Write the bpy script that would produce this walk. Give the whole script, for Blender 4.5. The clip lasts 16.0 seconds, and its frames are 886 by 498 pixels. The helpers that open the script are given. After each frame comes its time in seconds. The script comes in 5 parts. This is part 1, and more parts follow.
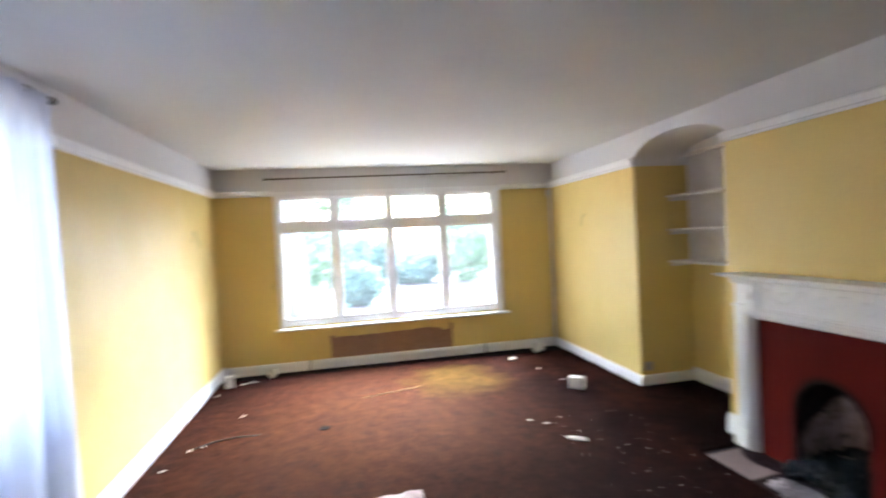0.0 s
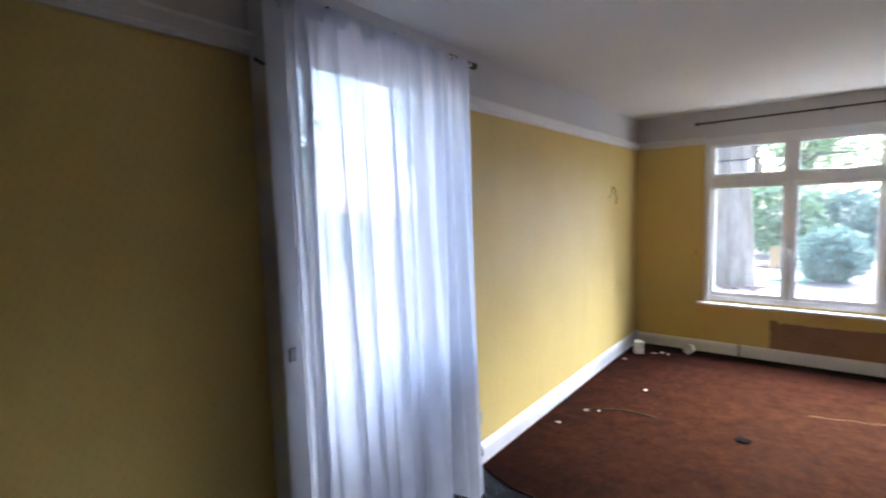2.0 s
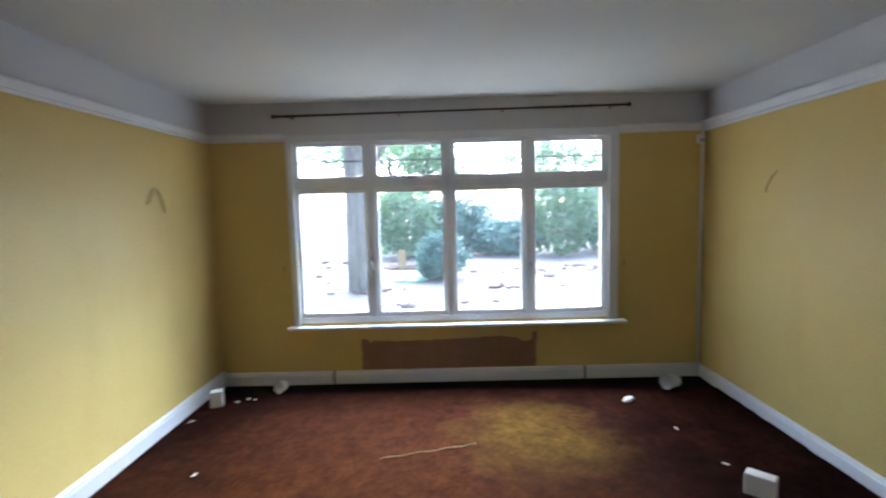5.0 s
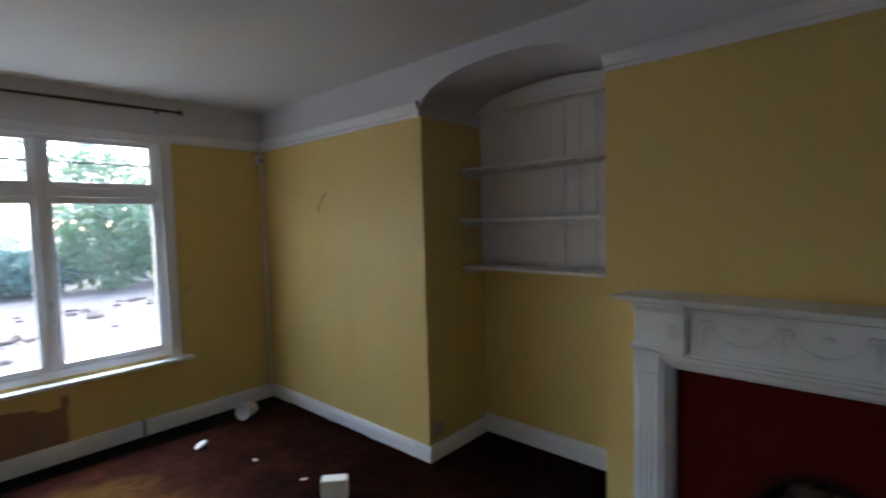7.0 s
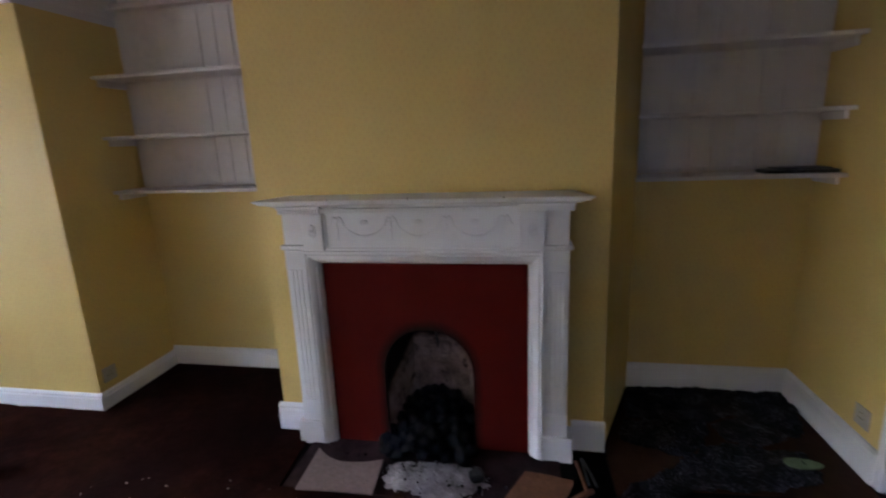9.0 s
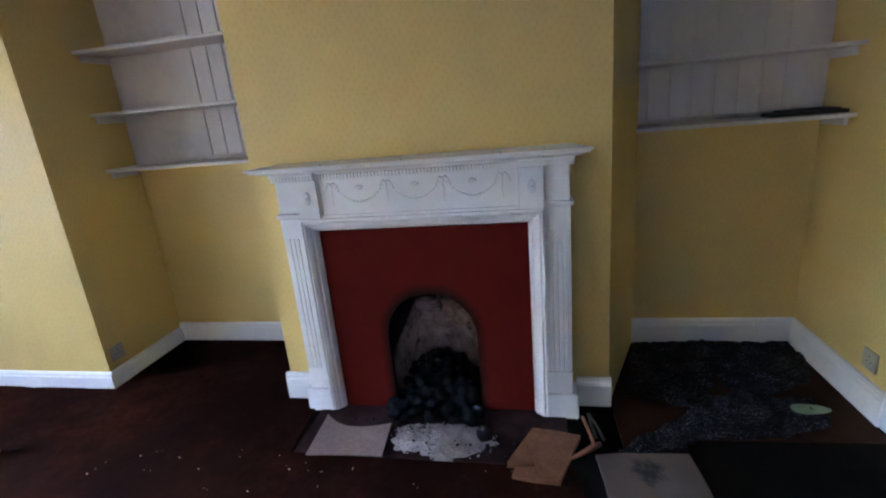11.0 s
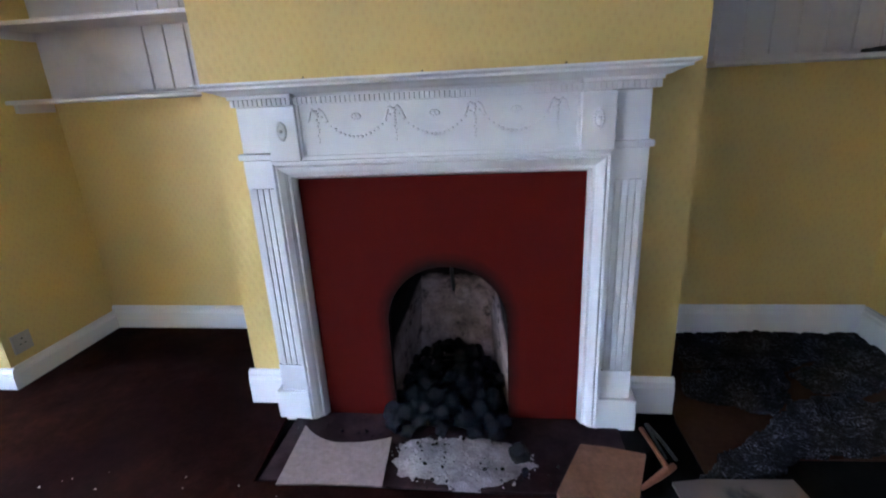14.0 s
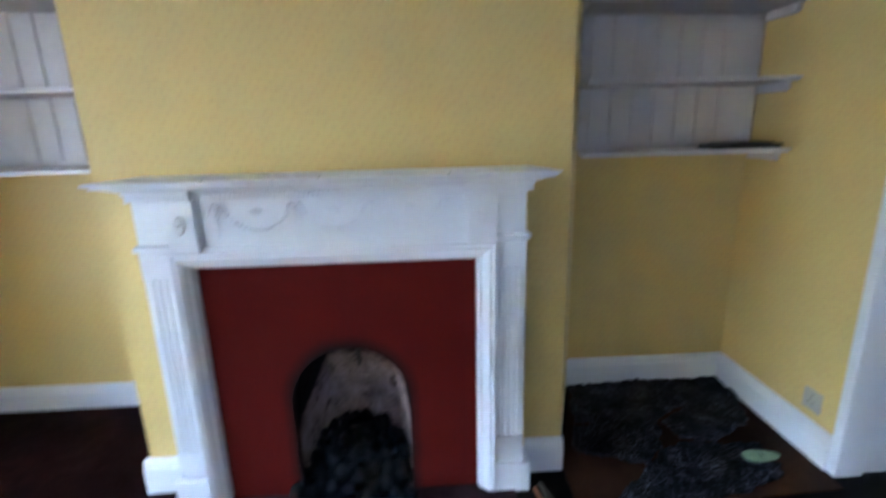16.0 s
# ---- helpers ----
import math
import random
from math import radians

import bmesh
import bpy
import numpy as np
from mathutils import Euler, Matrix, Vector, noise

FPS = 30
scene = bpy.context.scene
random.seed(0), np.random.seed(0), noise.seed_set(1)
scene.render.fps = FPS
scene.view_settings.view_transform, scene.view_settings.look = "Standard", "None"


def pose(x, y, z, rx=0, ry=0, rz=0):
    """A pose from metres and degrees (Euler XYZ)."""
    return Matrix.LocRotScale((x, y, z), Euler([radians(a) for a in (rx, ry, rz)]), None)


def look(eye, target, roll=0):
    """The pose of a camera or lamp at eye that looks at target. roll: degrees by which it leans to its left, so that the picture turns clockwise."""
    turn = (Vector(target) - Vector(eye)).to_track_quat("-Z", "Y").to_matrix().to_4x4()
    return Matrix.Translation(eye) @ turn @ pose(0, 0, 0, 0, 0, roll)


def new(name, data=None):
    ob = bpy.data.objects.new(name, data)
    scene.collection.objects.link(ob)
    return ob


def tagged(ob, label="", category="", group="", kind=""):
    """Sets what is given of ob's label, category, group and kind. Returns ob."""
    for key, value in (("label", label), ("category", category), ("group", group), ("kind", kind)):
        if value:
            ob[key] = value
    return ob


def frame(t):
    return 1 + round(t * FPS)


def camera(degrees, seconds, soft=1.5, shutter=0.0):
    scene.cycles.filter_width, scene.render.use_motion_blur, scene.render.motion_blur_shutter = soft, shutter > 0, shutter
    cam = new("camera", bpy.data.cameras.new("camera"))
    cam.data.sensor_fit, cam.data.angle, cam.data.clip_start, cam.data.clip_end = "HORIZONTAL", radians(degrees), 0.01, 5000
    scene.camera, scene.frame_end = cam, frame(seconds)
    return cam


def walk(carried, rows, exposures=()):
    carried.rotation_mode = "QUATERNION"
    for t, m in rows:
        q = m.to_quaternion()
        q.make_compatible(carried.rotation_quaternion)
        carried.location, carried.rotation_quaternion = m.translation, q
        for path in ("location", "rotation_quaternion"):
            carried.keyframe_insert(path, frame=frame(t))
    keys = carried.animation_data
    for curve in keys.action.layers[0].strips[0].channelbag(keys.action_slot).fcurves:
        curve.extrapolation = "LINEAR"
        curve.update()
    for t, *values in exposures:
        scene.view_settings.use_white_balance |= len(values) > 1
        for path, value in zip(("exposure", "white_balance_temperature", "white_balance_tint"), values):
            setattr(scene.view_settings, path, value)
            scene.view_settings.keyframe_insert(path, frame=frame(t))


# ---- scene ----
cam = camera(85.8, 16.0, soft=2.0, shutter=0.5)
PATH = [
    (0, (1.508, -0.276, 1.564), (1.902, 1.684, 1.508), -2.9),
    (0.5, (1.541, -0.148, 1.569), (1.258, 1.829, 1.469), -3.1),
    (1, (1.576, -0.056, 1.573), (0.854, 1.805, 1.44), -2.4),
    (1.5, (1.564, 0.147, 1.544), (0.57, 1.876, 1.397), -2.0),
    (2, (1.589, 0.26, 1.587), (0.354, 1.823, 1.41), -1.7),
    (2.5, (1.722, 0.332, 1.572), (0.181, 1.591, 1.367), -1.5),
    (3, (1.79, 0.42, 1.567), (0.193, 1.588, 1.278), -0.8),
    (3.5, (1.811, 0.637, 1.604), (0.606, 2.201, 1.289), -0.4),
    (4, (1.904, 1.016, 1.6), (1.147, 2.856, 1.393), -0.1),
    (6.3, (2.096, 1.919, 1.528), (3.1, 3.644, 1.403), -1.8),
    (6.5, (2.117, 1.906, 1.53), (3.289, 3.523, 1.408), -1.7),
    (7, (2.164, 1.853, 1.524), (3.653, 3.181, 1.397), -1.5),
    (7.5, (2.2, 1.798, 1.49), (3.909, 2.825, 1.339), -1.3),
    (8, (2.22, 1.74, 1.461), (4.057, 2.494, 1.222), -1.3),
    (8.5, (2.191, 1.617, 1.432), (4.082, 2.16, 1.073), -2.0),
    (9, (2.196, 1.473, 1.437), (4.11, 1.834, 0.982), -2.4),
    (9.2, (2.193, 1.45, 1.453), (4.11, 1.75, 0.97), -2.8),
    (11.3, (2.24, 1.463, 1.376), (4.1, 1.886, 0.774), -6.0),
    (11.5, (2.289, 1.504, 1.369), (4.139, 1.96, 0.761), -6.4),
    (12, (2.503, 1.682, 1.338), (4.39, 2.113, 0.834), -5.9),
    (12.5, (2.625, 1.747, 1.262), (4.533, 2.112, 0.789), -4.3),
    (13, (2.658, 1.76, 1.224), (4.572, 2.053, 0.724), -2.8),
    (13.5, (2.671, 1.745, 1.173), (4.58, 2.002, 0.635), -2.8),
    (14, (2.662, 1.746, 1.148), (4.549, 1.986, 0.531), -2.9),
    (14.5, (2.656, 1.748, 1.132), (4.524, 1.977, 0.456), -2.8),
    (15, (2.652, 1.738, 1.146), (4.504, 1.963, 0.425), -2.7),
    (15.5, (2.633, 1.712, 1.239), (4.484, 1.895, 0.505), -2.6),
    (16, (2.612, 1.657, 1.348), (4.544, 1.574, 0.841), -1.5),
]
EXPOSURES = [(0.0, 5.75, 6450, 16), (0.5, 5.42, 6450, 15), (1.5, 4.92, 6400, 16), (2.5, 4.52, 6400, 20), (3.5, 4.3, 6050, 15), (4.2, 4.34, 5850, 11), (6.5, 3.88, 5900, 13),
             (7.0, 3.82, 6000, 14), (8.0, 4.05, 6200, 19), (9.0, 4.75, 6200, 24), (11.5, 5.5, 5400, 18), (14.5, 5.9, 5300, 19), (16.0, 6.05, 5100, 14)]
SKY = 0.095
walk(cam, [(t, look(eye, target, roll)) for t, eye, target, roll in PATH], EXPOSURES)

# ---- daylight: bright overcast sky with a weak veiled sun ----
world = bpy.data.worlds.new("overcast_sky")
scene.world = world
world.use_nodes = True
wn, wl = world.node_tree.nodes, world.node_tree.links
sky = wn.new("ShaderNodeTexSky")
sky.sky_type, sky.sun_disc = "NISHITA", False
sky.sun_elevation, sky.sun_rotation = radians(42), radians(8.5)
sky.air_density, sky.dust_density = 1.0, 1.5
wl.new(sky.outputs["Color"], wn["Background"].inputs["Color"])
wn["Background"].inputs["Strength"].default_value = SKY
sun = new("sun", bpy.data.lights.new("sun", "SUN"))
sun.data.energy, sun.data.angle, sun.data.color = 1.7, radians(72), (0.78, 0.92, 1.0)
sun.matrix_world = look((3.0, 20, 18.5), (0, 0, 0))


# ---- materials ----
class Mat:
    """A node material with a principled shader and small helpers."""

    def __init__(self, name, rough=0.6, metal=0.0):
        self.m = bpy.data.materials.new(name)
        self.m.use_nodes = True
        self.n, self.l = self.m.node_tree.nodes, self.m.node_tree.links
        self.b = self.n["Principled BSDF"]
        self.b.inputs["Roughness"].default_value = rough
        self.b.inputs["Metallic"].default_value = metal
        self.co = self.n.new("ShaderNodeTexCoord").outputs["Object"]

    def noise(self, scale, detail=4, rough=0.6, stretch=None, at=None):
        nd = self.n.new("ShaderNodeTexNoise")
        nd.inputs["Scale"].default_value, nd.inputs["Detail"].default_value = scale, detail
        nd.inputs["Roughness"].default_value = rough
        src = at or self.co
        if stretch:
            mp = self.n.new("ShaderNodeMapping")
            mp.inputs["Scale"].default_value = stretch
            self.l.new(src, mp.inputs["Vector"])
            src = mp.outputs["Vector"]
        self.l.new(src, nd.inputs["Vector"])
        return nd.outputs["Fac"]

    def cells(self, scale, stretch=None, turn=0.0, feature="F1"):
        nd = self.n.new("ShaderNodeTexVoronoi")
        nd.inputs["Scale"].default_value = scale
        nd.feature = feature
        mp = self.n.new("ShaderNodeMapping")
        mp.inputs["Scale"].default_value = stretch or (1, 1, 1)
        mp.inputs["Rotation"].default_value = (turn, turn, 0)
        self.l.new(self.co, mp.inputs["Vector"])
        self.l.new(mp.outputs["Vector"], nd.inputs["Vector"])
        return nd.outputs["Distance"]

    def ramp(self, fac, *stops):
        r = self.n.new("ShaderNodeValToRGB")
        e = r.color_ramp.elements
        while len(e) < len(stops):
            e.new(0.5)
        for k, (p, c) in zip(e, stops):
            k.position, k.color = p, (*c, 1) if len(c) == 3 else c
        self.l.new(fac, r.inputs["Fac"])
        return r.outputs["Color"]

    def mix(self, fac, a, b, kind="MIX"):
        x = self.n.new("ShaderNodeMix")
        x.data_type, x.blend_type = "RGBA", kind
        for sock, v in ((x.inputs[0], fac), (x.inputs[6], a), (x.inputs[7], b)):
            if hasattr(v, "links"):
                self.l.new(v, sock)
            elif isinstance(v, tuple):
                sock.default_value = (*v, 1)
            else:
                sock.default_value = v
        return x.outputs[2]

    def color(self, c):
        if hasattr(c, "links"):
            self.l.new(c, self.b.inputs["Base Color"])
        else:
            self.b.inputs["Base Color"].default_value = (*c, 1)
        return self

    def bump(self, h, strength=0.3, dist=0.002):
        bp = self.n.new("ShaderNodeBump")
        bp.inputs["Strength"].default_value, bp.inputs["Distance"].default_value = strength, dist
        self.l.new(h, bp.inputs["Height"])
        last = self.b.inputs["Normal"].links
        if last:
            self.l.new(last[0].from_socket, bp.inputs["Normal"])
        self.l.new(bp.outputs["Normal"], self.b.inputs["Normal"])
        return self

    def rough(self, fac, lo, hi):
        self.l.new(self.ramp(fac, (0.3, (lo,) * 3), (0.7, (hi,) * 3)), self.b.inputs["Roughness"])
        return self


def grey(v):
    return (v, v, v)


def two_tone(name, a, b, scale, rough=0.6, grain=60.0, bump=0.2, dist=0.002, stretch=None):
    """Plain stuff: two close colours in soft patches, fine grain and relief."""
    m = Mat(name, rough)
    c = m.ramp(m.noise(scale, 5, 0.6, stretch), (0.3, a), (0.7, b))
    g = m.noise(grain, 3, 0.6, stretch)
    m.color(m.mix(0.5, c, m.ramp(g, (0.3, grey(0.35)), (0.7, grey(0.65))), "OVERLAY"))
    m.bump(g, bump, dist)
    if rough > 0.55:
        m.b.inputs["Specular IOR Level"].default_value = 0.06
    return m.m


def make_wallpaper():
    m = Mat("yellow_embossed_wallpaper", 0.55)
    base = m.ramp(m.noise(1.1, 5, 0.55), (0.25, (0.64, 0.465, 0.15)), (0.75, (0.70, 0.515, 0.175)))
    sep, com, add = m.n.new("ShaderNodeSeparateXYZ"), m.n.new("ShaderNodeCombineXYZ"), m.n.new("ShaderNodeMath")
    m.l.new(m.co, sep.inputs[0])
    m.l.new(sep.outputs[0], add.inputs[0])
    m.l.new(sep.outputs[1], add.inputs[1])
    m.l.new(add.outputs[0], com.inputs[0])
    m.l.new(sep.outputs[2], com.inputs[1])
    mp = m.n.new("ShaderNodeMapping")
    mp.inputs["Rotation"].default_value = (0, 0, radians(38))
    mp.inputs["Scale"].default_value = (1.0, 0.62, 1)
    m.l.new(com.outputs[0], mp.inputs["Vector"])
    vor = m.n.new("ShaderNodeTexVoronoi")
    vor.voronoi_dimensions = "2D"
    vor.inputs["Scale"].default_value, vor.inputs["Randomness"].default_value = 44, 0.5
    m.l.new(mp.outputs[0], vor.inputs["Vector"])
    motif = vor.outputs["Distance"]
    dots = m.ramp(motif, (0.08, grey(0.437)), (0.34, grey(0.517)))
    c = m.mix(0.5, base, dots, "OVERLAY")
    grime = m.ramp(m.noise(2.3, 6, 0.7, (1, 1, 0.25)), (0.55, grey(1.0)), (0.85, (0.86, 0.82, 0.74)))
    c = m.mix(0.7, c, grime, "MULTIPLY")
    m.color(c)
    m.bump(motif, 0.5, 0.0018).bump(m.noise(220, 2), 0.25, 0.0006)
    m.rough(m.noise(3, 3), 0.45, 0.65)
    return m.m


def make_carpet():
    m = Mat("worn_rust_red_carpet", 0.95)
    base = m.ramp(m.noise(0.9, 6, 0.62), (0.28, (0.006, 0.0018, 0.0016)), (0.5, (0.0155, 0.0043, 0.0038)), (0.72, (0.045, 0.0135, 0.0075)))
    worn = m.ramp(m.noise(3.3, 6, 0.7, (1, 0.55, 1)), (0.45, grey(0.42)), (0.75, (0.62, 0.6, 0.5)))
    c = m.mix(0.75, base, worn, "OVERLAY")
    # window light painted into the pile: paler pool between window and garden door
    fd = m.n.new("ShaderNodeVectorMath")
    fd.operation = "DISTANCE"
    lit_pool = m.ramp(fd.outputs["Value"], (0.25, grey(0.75)), (0.85, grey(0.0)))
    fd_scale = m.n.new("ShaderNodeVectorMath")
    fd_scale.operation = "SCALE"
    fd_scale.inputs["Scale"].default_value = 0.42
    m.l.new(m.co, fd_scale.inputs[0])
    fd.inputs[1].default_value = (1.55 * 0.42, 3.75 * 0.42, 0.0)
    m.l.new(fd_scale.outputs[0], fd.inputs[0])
    c = m.mix(lit_pool, c, m.mix(0.5, (0.088, 0.027, 0.0105), worn, "OVERLAY"))
    # one large yellowed bleach stain
    gm = m.n.new("ShaderNodeVectorMath")
    gm.operation = "DISTANCE"
    gm.inputs[1].default_value = (2.62, 4.72, 0.0)
    wob = m.n.new("ShaderNodeVectorMath")
    wob.operation = "MULTIPLY_ADD"
    nz = m.n.new("ShaderNodeTexNoise")
    nz.inputs["Scale"].default_value = 2.6
    m.l.new(m.co, nz.inputs["Vector"])
    m.l.new(nz.outputs["Color"], wob.inputs[0])
    wob.inputs[1].default_value = (0.9, 0.5, 0)
    m.l.new(m.co, wob.inputs[2])
    off = m.n.new("ShaderNodeVectorMath")
    off.operation = "SUBTRACT"
    off.inputs[1].default_value = (0.45, 0.25, 0)
    m.l.new(wob.outputs[0], off.inputs[0])
    m.l.new(off.outputs[0], gm.inputs[0])
    stain = m.ramp(gm.outputs["Value"], (0.22, grey(0.75)), (0.62, grey(0.0)))
    c = m.mix(stain, c, (0.098, 0.052, 0.0115))
    spots = m.ramp(m.noise(4.6, 5, 0.62), (0.56, grey(0)), (0.70, grey(0.6)))
    c = m.mix(spots, c, (0.022, 0.01, 0.008))
    tramp = m.ramp(m.noise(9.0, 8, 0.75, (1, 0.8, 1)), (0.32, grey(0.17)), (0.68, grey(0.80)))
    c = m.mix(0.6, c, tramp, "OVERLAY")
    fluff = m.ramp(m.noise(34, 6, 0.8), (0.35, grey(0.2)), (0.7, grey(0.8)))
    c = m.mix(0.6, c, fluff, "OVERLAY")
    pile = m.noise(420, 2, 0.7)
    m.color(m.mix(0.55, c, m.ramp(pile, (0.3, grey(0.3)), (0.7, grey(0.68))), "OVERLAY"))
    m.bump(pile, 0.8, 0.004).bump(m.noise(14, 5), 0.5, 0.01)
    m.b.inputs["Specular IOR Level"].default_value = 0.02
    return m.m


def make_paint(name, c, rough=0.4, dirt=0.12):
    m = Mat(name, rough)
    d = m.noise(4.0, 6, 0.7)
    base = m.mix(m.ramp(d, (0.5, grey(0)), (0.85, grey(dirt * 3))), c, tuple(v * 0.62 for v in c))
    m.color(base)
    m.bump(m.noise(90, 3, 0.6), 0.10, 0.0010).bump(m.noise(7, 3), 0.05, 0.003)
    m.rough(m.noise(11, 4), rough - 0.1, rough + 0.15)
    return m.m


def make_felt():
    """Dark shredded felt with pale glossy fibres caught in it."""
    m = Mat("blue_grey_felt_underlay", 0.85)
    c = m.ramp(m.noise(7, 6, 0.7), (0.3, (0.003, 0.003, 0.0035)), (0.55, (0.008, 0.008, 0.011)), (0.75, (0.022, 0.024, 0.036)))
    patch = m.ramp(m.noise(9, 4, 0.7), (0.40, grey(0.12)), (0.62, grey(1.0)))
    for stretch, lo in (((1, 0.3, 1), 0.56), ((0.3, 1, 1), 0.58), ((0.7, 0.7, 0.7), 0.6)):
        fibre = m.ramp(m.noise(170, 3, 0.8, stretch), (lo, grey(0.0)), (lo + 0.07, grey(0.75)))
        c = m.mix(m.mix(1.0, fibre, patch, "MULTIPLY"), c, (0.27, 0.285, 0.36))
    m.color(c)
    m.bump(m.noise(110, 5, 0.75), 1.0, 0.012)
    m.b.inputs["Specular IOR Level"].default_value = 0.12
    return m.m


WALLPAPER = make_wallpaper()
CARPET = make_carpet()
WHITE = make_paint("white_gloss_paint", (0.76, 0.76, 0.78), 0.42, 0.05)
ORNAMENT = make_paint("grimy_white_moulded_paint", (0.74, 0.74, 0.76), 0.45, 0.06)
FRIEZE = make_paint("white_wall_emulsion", (0.64, 0.63, 0.65), 0.8, 0.05)
CEILING = make_paint("white_ceiling_emulsion", (0.66, 0.66, 0.66), 0.85, 0.04)
SHELFWHITE = make_paint("grubby_white_shelf_paint", (0.66, 0.615, 0.60), 0.5, 0.25)
PLASTER = two_tone("bare_brown_plaster", (0.28, 0.16, 0.105), (0.34, 0.2, 0.13), 7, 0.9)
DARKFLOOR = two_tone("dirty_black_floor", (0.0025, 0.0022, 0.002), (0.0075, 0.006, 0.0055), 6, 0.9)
UNDERLAY = make_felt()
HARDBOARD = two_tone("brown_hardboard", (0.024, 0.0095, 0.0055), (0.05, 0.02, 0.011), 5, 0.6)
CARD = two_tone("tan_cardboard", (0.245, 0.182, 0.168), (0.275, 0.206, 0.19), 2, 0.85, 60, 0.04)
WOODBOARD = two_tone("worn_brown_chipboard", (0.135, 0.06, 0.035), (0.20, 0.098, 0.058), 12, 0.75)
STICK = two_tone("orange_brown_wood", (0.17, 0.07, 0.038), (0.26, 0.11, 0.062), 20, 0.6, 90, 0.3, 0.002, (1, 8, 8))
SOUTHDARK = two_tone("dark_brown_unseen_wall", (0.05, 0.03, 0.02), (0.08, 0.05, 0.03), 3, 0.6)
STRAW = two_tone("pale_straw_fibre", (0.25, 0.17, 0.09), (0.33, 0.24, 0.13), 30, 0.9)
PINK = two_tone("pale_pink_foam", (0.62, 0.47, 0.44), (0.75, 0.62, 0.58), 9, 0.9)
HEARTH = two_tone("dusty_maroon_hearth_tile", (0.011, 0.005, 0.0058), (0.042, 0.022, 0.025), 8, 0.6)
CLAYKNOB = two_tone("smoked_pink_clay", (0.22, 0.16, 0.15), (0.46, 0.35, 0.32), 35, 0.9)
COAL = two_tone("black_dusty_coal", (0.002, 0.0024, 0.004), (0.010, 0.0115, 0.019), 26, 0.26, 70, 0.6, 0.004)
COAL.node_tree.nodes["Principled BSDF"].inputs["Specular IOR Level"].default_value = 0.32
ASH = two_tone("pale_grey_ash", (0.17, 0.15, 0.16), (0.41, 0.37, 0.38), 13, 1.0, 150, 0.9, 0.006)
BRASS = two_tone("tarnished_brass", (0.05, 0.034, 0.02), (0.10, 0.07, 0.036), 30, 0.45)
BRASS.node_tree.nodes["Principled BSDF"].inputs["Metallic"].default_value = 0.6
STEEL = two_tone("dull_steel", (0.35, 0.35, 0.36), (0.5, 0.5, 0.52), 30, 0.35)
STEEL.node_tree.nodes["Principled BSDF"].inputs["Metallic"].default_value = 0.9
LEAD = two_tone("grey_lead", (0.18, 0.18, 0.19), (0.28, 0.28, 0.29), 30, 0.6)
PLASTIC = make_paint("white_plastic", (0.75, 0.74, 0.72), 0.4, 0.08)
PAPER = make_paint("crumpled_white_paper", (0.8, 0.78, 0.74), 0.85, 0.06)
CREAM = make_paint("grubby_beige_plastic", (0.42, 0.38, 0.32), 0.5, 0.1)
BLACK = two_tone("black_plastic", (0.012, 0.012, 0.012), (0.025, 0.025, 0.025), 20, 0.5)
GREEN = two_tone("pale_green_card", (0.18, 0.27, 0.16), (0.24, 0.33, 0.21), 20, 0.7)
GRAVEL = two_tone("pale_dry_ground", (0.14, 0.112, 0.103), (0.22, 0.186, 0.175), 0.9, 1.0, 30, 0.6, 0.03)
SOIL = two_tone("red_brown_soil", (0.10, 0.065, 0.055), (0.17, 0.125, 0.11), 4, 1.0, 30, 0.6, 0.02)
TARP = two_tone("pale_green_plastic_film", (0.13, 0.32, 0.25), (0.2, 0.42, 0.34), 3, 0.4)
BARK = two_tone("grey_bark", (0.09, 0.075, 0.06), (0.2, 0.18, 0.16), 4, 0.95, 20, 0.8, 0.03, (1, 1, 0.2))
BRICKRED = two_tone("far_brick", (0.26, 0.11, 0.07), (0.36, 0.18, 0.12), 3, 0.9)


def make_leaf(name, a, b):
    m = Mat(name, 0.55)
    isl = m.n.new("ShaderNodeNewGeometry").outputs["Random Per Island"]
    m.color(m.ramp(isl, (0.0, a), (1.0, b)))
    tr = m.n.new("ShaderNodeBsdfTranslucent")
    tr.inputs["Color"].default_value = (*[v * 1.6 for v in b], 1)
    ad = m.n.new("ShaderNodeMixShader")
    ad.inputs[0].default_value = 0.3
    m.l.new(m.b.outputs[0], ad.inputs[1])
    m.l.new(tr.outputs[0], ad.inputs[2])
    m.l.new(ad.outputs[0], m.n["Material Output"].inputs["Surface"])
    return m.m


LEAF = make_leaf("green_leaves", (0.06, 0.115, 0.055), (0.12, 0.2, 0.10))
LEAFDARK = make_leaf("dark_evergreen_leaves", (0.045, 0.095, 0.075), (0.08, 0.15, 0.125))


